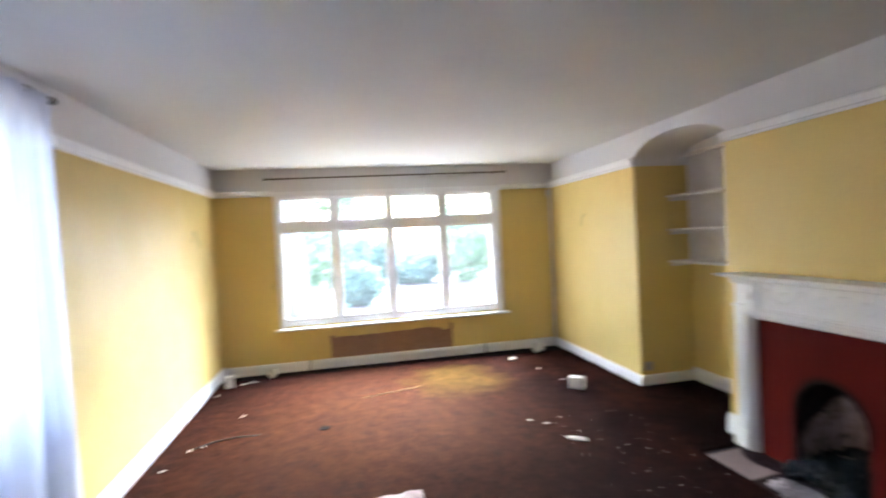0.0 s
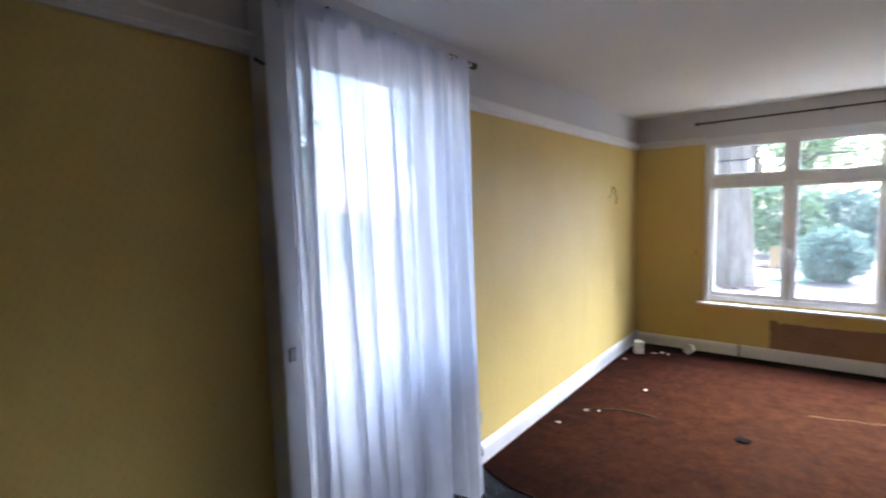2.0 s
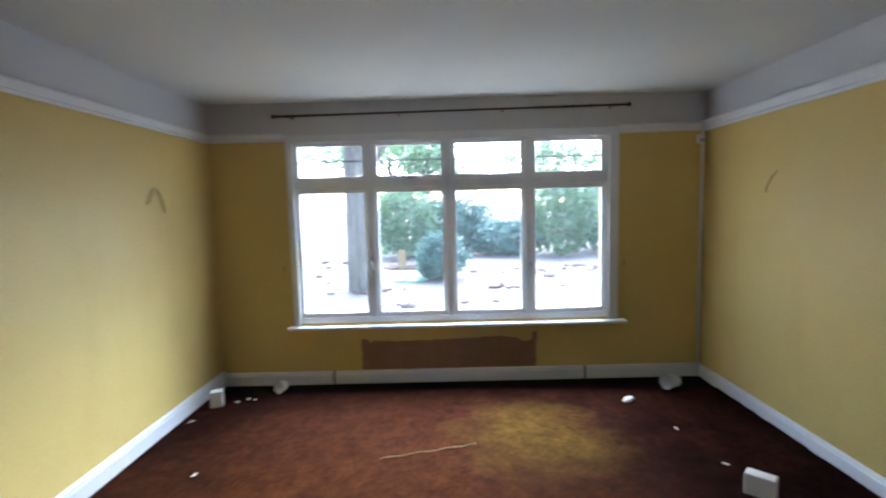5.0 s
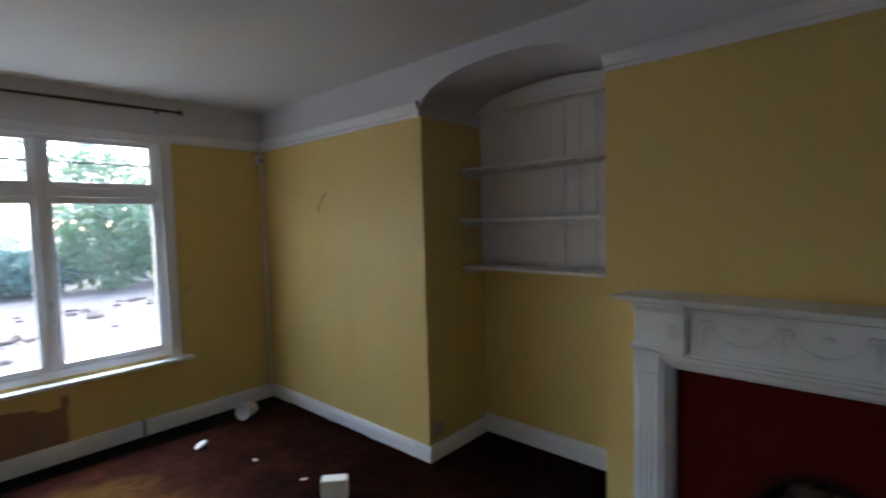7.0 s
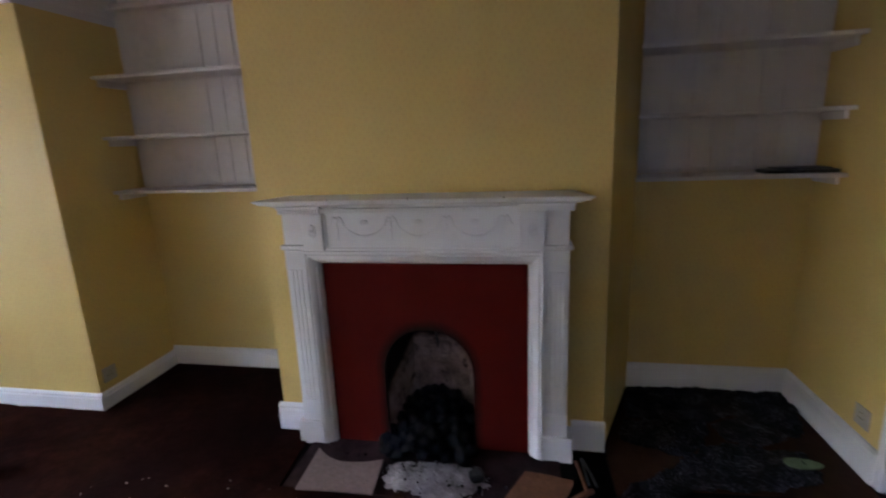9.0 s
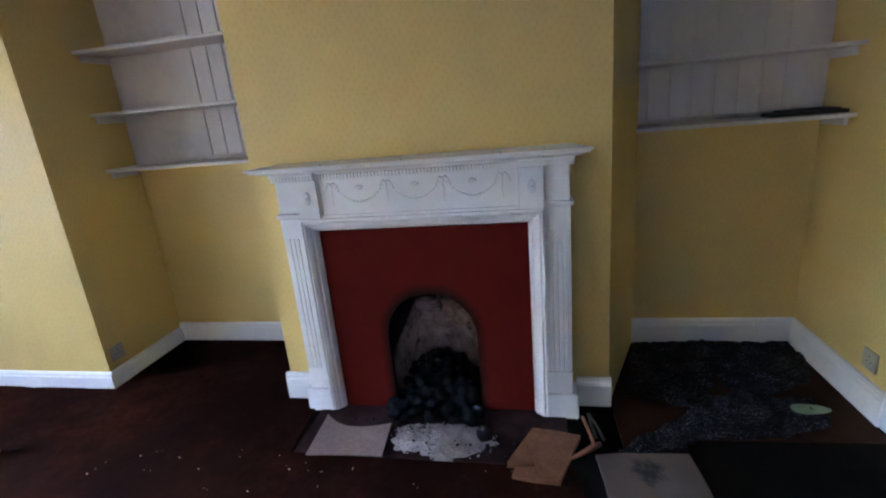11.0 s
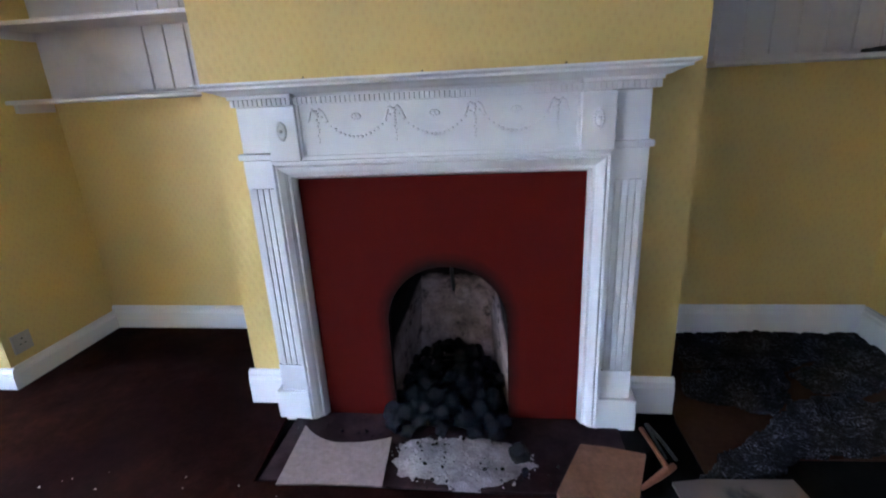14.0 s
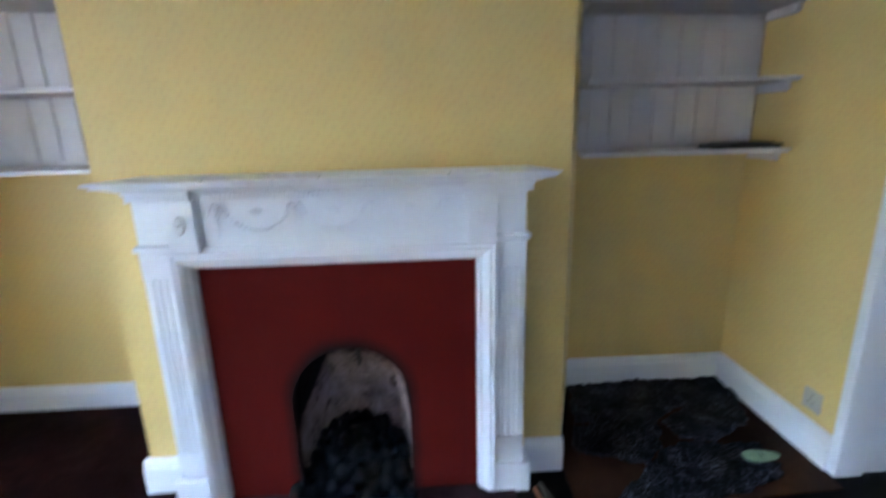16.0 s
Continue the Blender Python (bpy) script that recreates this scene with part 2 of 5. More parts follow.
def make_glass():
    m = bpy.data.materials.new("window_glass")
    m.use_nodes = True
    b = m.node_tree.nodes["Principled BSDF"]
    b.inputs["Transmission Weight"].default_value = 1.0
    b.inputs["Roughness"].default_value = 0.0
    b.inputs["IOR"].default_value = 1.0 + 0.12
    b.inputs["Base Color"].default_value = (0.97, 0.99, 0.98, 1)
    # dust is an added translucent veil that puts glare haze on the view
    n, l = m.node_tree.nodes, m.node_tree.links
    dust, mx, nz, rp = n.new("ShaderNodeBsdfTranslucent"), n.new("ShaderNodeMixShader"), n.new("ShaderNodeTexNoise"), n.new("ShaderNodeValToRGB")
    dust.inputs["Color"].default_value = (0.78, 0.84, 0.9, 1)
    nz.inputs["Scale"].default_value, nz.inputs["Detail"].default_value = 5, 5
    rp.color_ramp.elements[0].position, rp.color_ramp.elements[0].color = 0.3, (0.004, 0.004, 0.004, 1)
    rp.color_ramp.elements[1].position, rp.color_ramp.elements[1].color = 0.7, (0.009, 0.009, 0.009, 1)
    l.new(n.new("ShaderNodeTexCoord").outputs["Object"], nz.inputs["Vector"])
    l.new(nz.outputs["Fac"], rp.inputs["Fac"])
    l.new(rp.outputs["Color"], mx.inputs[0])
    l.new(b.outputs[0], mx.inputs[1])
    l.new(dust.outputs[0], mx.inputs[2])
    l.new(mx.outputs[0], n["Material Output"].inputs["Surface"])
    return m


GLASS = make_glass()


def make_sheer(name="white_net_curtain_cloth", lo=0.90, hi=0.945):
    """Net curtain: thin woven cloth, part see-through, part scattering."""
    m = bpy.data.materials.new(name)
    m.use_nodes = True
    n, l = m.node_tree.nodes, m.node_tree.links
    d, t, tp = n.new("ShaderNodeBsdfDiffuse"), n.new("ShaderNodeBsdfTranslucent"), n.new("ShaderNodeBsdfTransparent")
    d.inputs["Color"].default_value = (0.60, 0.61, 0.69, 1)
    t.inputs["Color"].default_value = (0.66, 0.68, 0.75, 1)
    a, b = n.new("ShaderNodeMixShader"), n.new("ShaderNodeMixShader")
    a.inputs[0].default_value = 0.5
    tc, w = n.new("ShaderNodeTexCoord"), n.new("ShaderNodeTexNoise")
    w.inputs["Scale"].default_value = 9
    rp = n.new("ShaderNodeValToRGB")
    rp.color_ramp.elements[0].position, rp.color_ramp.elements[0].color = 0.3, (lo, lo, lo, 1)
    rp.color_ramp.elements[1].position, rp.color_ramp.elements[1].color = 0.7, (hi, hi, hi, 1)
    l.new(tc.outputs["Object"], w.inputs["Vector"])
    l.new(w.outputs["Fac"], rp.inputs["Fac"])
    l.new(rp.outputs["Color"], b.inputs[0])
    l.new(d.outputs[0], a.inputs[1])
    l.new(t.outputs[0], a.inputs[2])
    l.new(tp.outputs[0], b.inputs[1])
    l.new(a.outputs[0], b.inputs[2])
    l.new(b.outputs[0], n["Material Output"].inputs["Surface"])
    return m


SHEER = make_sheer()
GATHERED = make_sheer("gathered_net_heading", 0.93, 0.97)


# ---- mesh helpers ----
def part(name, bm, material, parent=None, label="", smooth=False):
    """Links a bmesh as one mesh object, under a thing or part if given."""
    me = bpy.data.meshes.new(name)
    bmesh.ops.recalc_face_normals(bm, faces=bm.faces)
    bm.to_mesh(me)
    bm.free()
    me.materials.append(material)
    if smooth:
        me.shade_smooth()
    ob = new(name, me)
    if parent:
        ob.parent = parent
    if label:
        ob["label"] = label
    return ob


def thing(name, label, category, group="", at=(0, 0, 0)):
    ob = new(name)
    ob.location = at
    ob.empty_display_size = 0.05
    return tagged(ob, label, category, group)


def struct(name, bm, material, label="", category="", smooth=False):
    return tagged(part(name, bm, material, None, "", smooth), label, category or name.split("_")[0], "", "structure")


def box(bm, x0, x1, y0, y1, z0, z1, bevel=0.0, seg=2):
    geo = bmesh.ops.create_cube(bm, size=1.0)
    bmesh.ops.scale(bm, vec=(x1 - x0, y1 - y0, z1 - z0), verts=geo["verts"])
    bmesh.ops.translate(bm, vec=((x0 + x1) / 2, (y0 + y1) / 2, (z0 + z1) / 2), verts=geo["verts"])
    if bevel:
        es = {e for v in geo["verts"] for e in v.link_edges}
        bmesh.ops.bevel(bm, geom=list(es), offset=bevel, segments=seg, affect="EDGES", profile=0.5)
    return bm


def B(*boxes, bevel=0.0):
    bm = bmesh.new()
    for b in boxes:
        box(bm, *b, bevel=bevel)
    return bm


def sweep(bm, profile, p0, p1, out):
    """A straight moulding: profile points (out from the wall, up), run from p0 to p1 along the wall."""
    p0, p1, out = Vector(p0), Vector(p1), Vector(out).normalized()
    rings = []
    for p in (p0, p1):
        rings.append([bm.verts.new(p + out * a + Vector((0, 0, b))) for a, b in profile])
    k = len(profile)
    for i in range(k):
        j = (i + 1) % k
        bm.faces.new((rings[0][i], rings[0][j], rings[1][j], rings[1][i]))
    bm.faces.new(rings[0])
    bm.faces.new(rings[1][::-1])
    return bm


def prism(bm, pts, z0, z1):
    """An upright slab over an outline of (x, y)."""
    lo = [bm.verts.new((x, y, z0)) for x, y in pts]
    hi = [bm.verts.new((x, y, z1)) for x, y in pts]
    k = len(pts)
    bm.faces.new(lo[::-1])
    bm.faces.new(hi)
    for i in range(k):
        bm.faces.new((lo[i], lo[(i + 1) % k], hi[(i + 1) % k], hi[i]))
    return bm


def prism_x(bm, pts, x0, x1):
    """A slab over an outline of (y, z), from x0 to x1."""
    lo = [bm.verts.new((x0, y, z)) for y, z in pts]
    hi = [bm.verts.new((x1, y, z)) for y, z in pts]
    k = len(pts)
    bm.faces.new(lo[::-1])
    bm.faces.new(hi)
    for i in range(k):
        bm.faces.new((lo[i], lo[(i + 1) % k], hi[(i + 1) % k], hi[i]))
    return bm


def tube(bm, pts, r, n=8, cap=True):
    """A round rod through points."""
    pts = [Vector(p) for p in pts]
    rings = []
    for i, p in enumerate(pts):
        d = (pts[min(i + 1, len(pts) - 1)] - pts[max(i - 1, 0)]).normalized()
        u = d.cross(Vector((0, 0, 1)))
        if u.length < 0.05:
            u = d.cross(Vector((1, 0, 0)))
        u.normalize()
        v = d.cross(u)
        rr = r[i] if isinstance(r, (list, tuple)) else r
        rings.append([bm.verts.new(p + (u * math.cos(a) + v * math.sin(a)) * rr) for a in [2 * math.pi * k / n for k in range(n)]])
    for a, b in zip(rings, rings[1:]):
        for k in range(n):
            bm.faces.new((a[k], a[(k + 1) % n], b[(k + 1) % n], b[k]))
    if cap:
        bm.faces.new(rings[0][::-1])
        bm.faces.new(rings[-1])
    return bm


def prism_y(bm, pts, y0, y1):
    """Outline in x and z drawn out along y."""
    a, b = [bm.verts.new((x, y0, z)) for x, z in pts], [bm.verts.new((x, y1, z)) for x, z in pts]
    bm.faces.new(a)
    bm.faces.new(b)
    for k in range(len(pts)):
        q = (k + 1) % len(pts)
        bm.faces.new((a[k], a[q], b[q], b[k]))
    bmesh.ops.recalc_face_normals(bm, faces=bm.faces)
    return bm


def blob(bm, c, r, sub=1, squash=(1, 1, 1), jag=0.0, rnd=random):
    geo = bmesh.ops.create_icosphere(bm, subdivisions=sub, radius=1.0)
    for v in geo["verts"]:
        k = 1 + jag * (rnd.random() - 0.5) * 2
        v.co = Vector(c) + Vector((v.co.x * squash[0], v.co.y * squash[1], v.co.z * squash[2])) * r * k
    return bm


# ---- plan ----
XE, XB, XA, XS = 4.245, 4.21, 4.835, 4.10
YN, YP, YB1, YB0, YS = 5.765, 3.86, 2.715, 1.15, 0.11
YEND, H, RAIL = -3.4, 2.46, 2.135
XOUT, YOUT = 5.1, 6.02

# ---- structure: ground floor shell ----
bm = B((-0.3, XOUT, YEND - 0.2, YOUT, -0.25, 0.0))
struct("floor", bm, DARKFLOOR, "dark dirty bare floor at the edges of the carpet", "floor")
struct("ceiling", B((-0.3, XOUT, YEND - 0.2, YOUT, H, H + 0.2)), CEILING, "plain white painted ceiling with soft grime", "ceiling")

# north wall with the window opening
WX0, WX1, WZ0, WZ1 = 0.75, 3.53, 0.55, 2.125
OX0, OX1 = 0.7205, 3.428
struct("wall_north", B((0, OX0, YN, YOUT, 0, RAIL), (OX1, XE, YN, YOUT, 0, RAIL), (OX0, OX1, YN, YOUT, 0, WZ0)), WALLPAPER,
       "yellow embossed wallpaper below the window", "wall")
struct("frieze_north", B((0, XE, YN, YOUT, RAIL, H)), FRIEZE, "white painted band above the picture rail", "wall")
# west wall with the garden door opening
DY0, DY1, DZ1 = 1.36, 2.43, 2.26
struct("wall_west", B((-0.28, 0, YEND, DY0, 0, RAIL), (-0.28, 0, DY1, YOUT, 0, RAIL)), WALLPAPER,
       "yellow wallpaper on the long wall beside the door", "wall")
struct("frieze_west", B((-0.28, 0, YEND, DY0, RAIL, H), (-0.28, 0, DY1, YOUT, RAIL, H), (-0.28, 0, DY0, DY1, DZ1, H)), FRIEZE, "white painted band above the picture rail", "wall")
# closing wall out of view, coloured dark to cut the bounced light
struct("wall_south", B((-0.28, XOUT, YEND - 0.2, YEND, 0, H)), SOUTHDARK, "plain unseen dark brown wall added to soak up bounced light", "wall")
# east side: projecting pier, alcoves, chimney breast, door pier
struct("wall_pier", B((XE, XOUT, YP, YOUT, 0, RAIL)), WALLPAPER, "yellow wallpaper on the projecting pier", "wall")
struct("frieze_pier", B((XE, XOUT, YP, YOUT, RAIL, H)), FRIEZE, "white painted band above the picture rail", "wall")
struct("wall_alcove", B((XA, XOUT, YEND, YP, 0, H)), WALLPAPER, "yellow wallpaper at the back of the alcoves", "wall")
struct("wall_door_pier", B((XS, XA, YEND, YS, 0, RAIL)), WALLPAPER, "yellow wallpaper beside the far alcove", "wall")
struct("frieze_door_pier", B((XS, XA, YEND, YS, RAIL, H)), FRIEZE, "white painted band above the picture rail", "wall")

# chimney breast: hollow round the grate, one side splayed
FY0, FY1, FZ = 1.50, 2.385, 0.89
for nm, outline, z0, z1 in (("wall_chimney_cheek_1", [(XB, YB1), (XA, YB1), (XA, FY1), (XB, FY1)], 0, FZ), ("wall_chimney_cheek_2", [(XB, FY0), (XA, FY0), (XA, 0.93), (XB, YB0)], 0, FZ),
                            ("wall_chimney_breast", [(XB, YB1), (XA, YB1), (XA, 0.93), (XB, YB0)], FZ, RAIL)):
    struct(nm, prism(bmesh.new(), outline, z0, z1), WALLPAPER, "yellow embossed wallpaper on the chimney breast", "wall")
bm = prism(bmesh.new(), [(XB, YB1), (XA, YB1), (XA, 0.93), (XB, YB0)], RAIL, H)
struct("frieze_chimney_breast", bm, FRIEZE, "white painted band above the picture rail", "wall")


def arch_block(name, y0, y1, x0):
    """The white head over an alcove with its deep basket arch."""
    n, c, a = 28, (y0 + y1) / 2, (y1 - y0) / 2
    bm = bmesh.new()
    rows = []
    for x in (x0, XA):
        low, top = [], []
        for i in range(n + 1):
            th = math.pi * i / n
            y = c - a * math.cos(th)
            z = RAIL + 0.225 * abs(math.sin(th)) ** 0.8
            low.append(bm.verts.new((x, y, z)))
            top.append(bm.verts.new((x, y, H)))
        rows.append((low, top))
    for i in range(n):
        for low, top in rows:
            bm.faces.new((low[i], low[i + 1], top[i + 1], top[i]))
        (l0, _), (l1, _) = rows
        bm.faces.new((l0[i], l1[i], l1[i + 1], l0[i + 1]))
    struct(name, bm, FRIEZE, "white plaster arch over the alcove", "wall")


arch_block("arch_1", YB1, YP, XE - 0.01)
arch_block("arch_2", YS, YB0, XE - 0.05)

# picture rails
RAILP = [(0, 0), (0.018, 0.0), (0.024, 0.012), (0.018, 0.022), (0.03, 0.04), (0.042, 0.055), (0.042, 0.066), (0.03, 0.072), (0, 0.072)]


def rail(name, p0, p1, out, tall=1.0):
    struct(name, sweep(bmesh.new(), [(a, b * tall) for a, b in RAILP], (*p0, RAIL), (*p1, RAIL), out), WHITE, "white moulded picture rail", "picture rail")


rail("trim_rail_1", (0, 2.44), (0, YN), (1, 0, 0))
rail("trim_rail_2", (0, YEND), (0, 1.205), (1, 0, 0))
rail("trim_rail_3", (0.042, YN), (0.665, YN), (0, -1, 0))
rail("trim_rail_4", (3.515, YN), (XE - 0.042, YN), (0, -1, 0))
rail("trim_rail_5", (XE, YP), (XE, YN), (-1, 0, 0), 1.25)
rail("trim_rail_6", (XB, YB0), (XB, YB1), (-1, 0, 0))

# skirting boards
SKP = [(0, 0), (0.021, 0), (0.021, 0.1), (0.016, 0.112), (0.017, 0.122), (0.008, 0.134), (0, 0.136)]


def skirting(name, p0, p1, out, z=0.0, h=1.0):
    prof = [(a, b * h) for a, b in SKP]
    struct(name, sweep(bmesh.new(), prof, (*p0, z), (*p1, z), out), WHITE, "white painted skirting board with scuffs", "skirting board")


skirting("baseboard_1", (0, 2.44), (0, YN), (1, 0, 0))
skirting("baseboard_2", (0, YEND), (0, 1.205), (1, 0, 0))
skirting("baseboard_3", (0.021, YN), (XE - 0.021, YN), (0, -1, 0), 0.0, 0.85)
skirting("baseboard_4", (XE, YP - 0.021), (XE, YN), (-1, 0, 0), 0.0, 0.8)
skirting("baseboard_5", (XE, YP), (XA - 0.021, YP), (0, -1, 0), 0.0, 0.8)
skirting("baseboard_6", (XA, YB1 + 0.021), (XA, YP), (-1, 0, 0), 0.0, 1.0)
skirting("baseboard_7", (XB, 2.59), (XB, YB1 + 0.021), (-1, 0, 0), 0.012, 1.05)
skirting("baseboard_8", (XB, YB1), (XA, YB1), (0, 1, 0), 0.012, 1.05)
skirting("baseboard_9", (XB, YB0 - 0.01), (XB, 1.29), (-1, 0, 0), 0.012, 1.05)
skirting("baseboard_10", (XA, YS), (XA, 0.94), (-1, 0, 0), 0.0, 1.1)
skirting("baseboard_11", (XS + 0.02, YS), (XA - 0.021, YS), (0, 1, 0), 0.0, 1.1)

# ---- the floor coverings ----
def ragged(pts, step, amp, seed, fixed=()):
    """An outline with its long sides broken into uneven short ones."""
    rnd, out = random.Random(seed), []
    for i, p in enumerate(pts):
        q = pts[(i + 1) % len(pts)]
        out.append(p)
        n = max(1, int(math.dist(p, q) / step))
        if i in fixed:
            continue
        for k in range(1, n):
            f = k / n
            out.append((p[0] + (q[0] - p[0]) * f + rnd.uniform(-amp, amp), p[1] + (q[1] - p[1]) * f + rnd.uniform(-amp, amp)))
    return out


carpet_edge = [(0.022, 5.50), (0.022, 2.56), (0.30, 2.46), (0.80, 2.47), (1.9, 2.45), (2.2, 1.7), (2.9, 1.25), (3.45, 1.27),
               (3.62, 1.30), (3.78, 1.34), (3.79, 2.53), (4.16, 2.56), (4.18, 2.74), (4.81, 2.74), (4.81, 3.835), (4.225, 3.835), (4.22, 5.44), (2.2, 5.54)]
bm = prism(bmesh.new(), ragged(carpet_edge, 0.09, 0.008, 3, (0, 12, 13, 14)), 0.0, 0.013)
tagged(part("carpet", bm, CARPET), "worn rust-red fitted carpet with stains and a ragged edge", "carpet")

# ---- the window ----
def make_window():
    w = tagged(new("window_1"), "white wooden four-light casement window with leaded top lights", "window", "", "structure")
    w.location, w.scale = (-0.01, 0, 0), (0.974, 1, 1)
    y0, y1 = YN + 0.005, YN + 0.10
    lights_x = [(0.79, 1.36), (1.487, 2.055), (2.18, 2.76), (2.888, 3.475)]
    t0, t1, b0, b1 = 1.83, 2.09, 0.64, 1.685
    # fixed frame
    part("window_frame", B((WX0, 0.765, y0, y1, WZ0, WZ1), (3.50, WX1, y0, y1, WZ0, WZ1), (0.765, 3.50, y0, y1, 2.108, WZ1),
                           (0.765, 3.50, y0, y1, WZ0, 0.598), bevel=0.004), WHITE, w)
    for a, b in zip(lights_x, lights_x[1:]):
        c = (a[1] + b[0]) / 2
        part("mullion", B((c - 0.03, c + 0.03, y0 - 0.012, y1, 0.598, 2.108), bevel=0.006), WHITE, w)
    for k, (a, b) in enumerate(lights_x):
        la, lb = (0.765 if k == 0 else (lights_x[k - 1][1] + a) / 2 + 0.03), (3.50 if k == 3 else (b + lights_x[k + 1][0]) / 2 - 0.03)
        part("transom", B((la, lb, y0 - 0.008, y1, 1.728, 1.79), bevel=0.006), WHITE, w)
        for (z0, z1, o0, o1) in ((t0, t1, 1.79, 2.108), (b0, b1, 0.598, 1.728)):
            ys0, ys1 = y0 + 0.012, y0 + 0.06
            sash = part("casement", B((la, a, ys0, ys1, o0, o1), (b, lb, ys0, ys1, o0, o1), (a, b, ys0, ys1, z1, o1), (a, b, ys0, ys1, o0, z0), bevel=0.005), WHITE, w)
            pane = part("pane", B((a, b, ys0 + 0.022, ys0 + 0.026, z0, z1)), GLASS, sash)
            pane.visible_shadow = False
            if z0 == t0:
                for i in range(1, 5):
                    x = a + (b - a) * i / 5
                    part("lead_bar", B((x - 0.003, x + 0.003, ys0 + 0.017, ys0 + 0.0215, z0, z1)), LEAD, sash)
                zc = (z0 + z1) / 2
                part("lead_bar", B((a, b, ys0 + 0.0165, ys0 + 0.0168 + 0.0045, zc - 0.006, zc + 0.006)), LEAD, sash)
                if k in (1, 2):
                    c = (a + b) / 2
                    bm = tube(bmesh.new(), [(c - 0.10, y0 - 0.005, 1.822), (c, y0 - 0.018, 1.818), (c + 0.12, y0 - 0.02, 1.814)], 0.007)
                    box(bm, c - 0.02, c + 0.05, y0 - 0.012, y0 + 0.012, 1.806, 1.826, 0.003)
                    part("casement_stay", bm, STEEL, w, "dull metal stay")
    for x, z in ((1.42, 1.10), (2.83, 1.02)):
        bm = B((x - 0.012, x + 0.012, y0 - 0.03, y0 - 0.01, z - 0.03, z + 0.04), bevel=0.004)
        tube(bm, [(x, y0 - 0.03, z), (x + 0.004, y0 - 0.045, z - 0.03), (x + 0.006, y0 - 0.045, z - 0.10)], [0.009, 0.008, 0.006])
        part("casement_handle", bm, STEEL, w, "dull metal handle")
    # inner architrave and sill board
    for name, b in (("architrave", (0.695, 0.752, YN - 0.02, YN + 0.004, 0.53, 2.19)), ("architrave", (3.528, 3.615, YN - 0.02, YN + 0.004, 0.53, 2.19)),
                    ("architrave", (0.752, 3.528, YN - 0.02, YN + 0.004, 2.122, 2.19))):
        part(name, B(b, bevel=0.006), WHITE, w)
    part("window_sill", B((0.645, 3.68, YN - 0.075, YN + 0.03, 0.502, 0.53), bevel=0.008), WHITE, w)


make_window()


def curtain_rod(name, label, p0, p1, out, hooks, r=0.009, metal=None):
    t = thing(name, label, "curtain rod")
    p0, p1, out = Vector(p0), Vector(p1), Vector(out)
    d = (p1 - p0).normalized()
    part("rod", tube(bmesh.new(), [p0, p1], r, 10), metal or BRASS, t)
    for p, s in ((p0, -1), (p1, 1)):
        bm = blob(bmesh.new(), p + d * s * 0.02, 0.02, 2)
        part("finial", bm, BRASS, t, smooth=True)
    for f in (0.04, 0.35, 0.65, 0.96):
        q = p0 + (p1 - p0) * f
        part("bracket", tube(bmesh.new(), [q, q - out * 0.07 + Vector((0, 0, -0.01))], 0.008), BRASS, t)
    for f in hooks:
        q = p0 + (p1 - p0) * f
        bm = tube(bmesh.new(), [q + Vector((0, 0, math.cos(a))) * 0.016 + out * math.sin(a) * 0.016 for a in [k * math.pi / 4 for k in range(9)]], 0.003, 6)
        part("ring", bm, BRASS, t)
    return t


rh = random.Random(5)
curtain_rod("curtain_rod", "thin tarnished brass curtain rod with few rings", (0.62, YN - 0.07, 2.335), (3.55, YN - 0.07, 2.36), (0, -1, 0),
            [0.01, 0.03, 0.05, 0.07, 0.09] + [0.74 + 0.015 * k + rh.uniform(0, 0.006) for k in range(12)] + [0.97])

# bare plaster patch where a radiator hung
def ragged_patch():
    pts = ragged([(1.25, 0.12), (2.79, 0.12), (2.80, 0.43), (2.765, 0.435), (2.755, 0.36), (2.70, 0.345), (2.62, 0.385), (2.50, 0.40), (2.1, 0.385), (1.55, 0.37), (1.36, 0.385), (1.33, 0.36), (1.30, 0.395), (1.25, 0.40)], 0.03, 0.006, 11, (0,))
    bm = bmesh.new()
    lo = [bm.verts.new((x, YN + 0.002, z)) for x, z in pts]
    hi = [bm.verts.new((x, YN - 0.0035, z)) for x, z in pts]
    bm.faces.new(hi)
    for i in range(len(pts)):
        j = (i + 1) % len(pts)
        bm.faces.new((lo[i], lo[j], hi[j], hi[i]))
    return bm


struct("trim_bare_patch", ragged_patch(), PLASTER, "bare brown plaster patch with torn wallpaper edge", "wall patch")

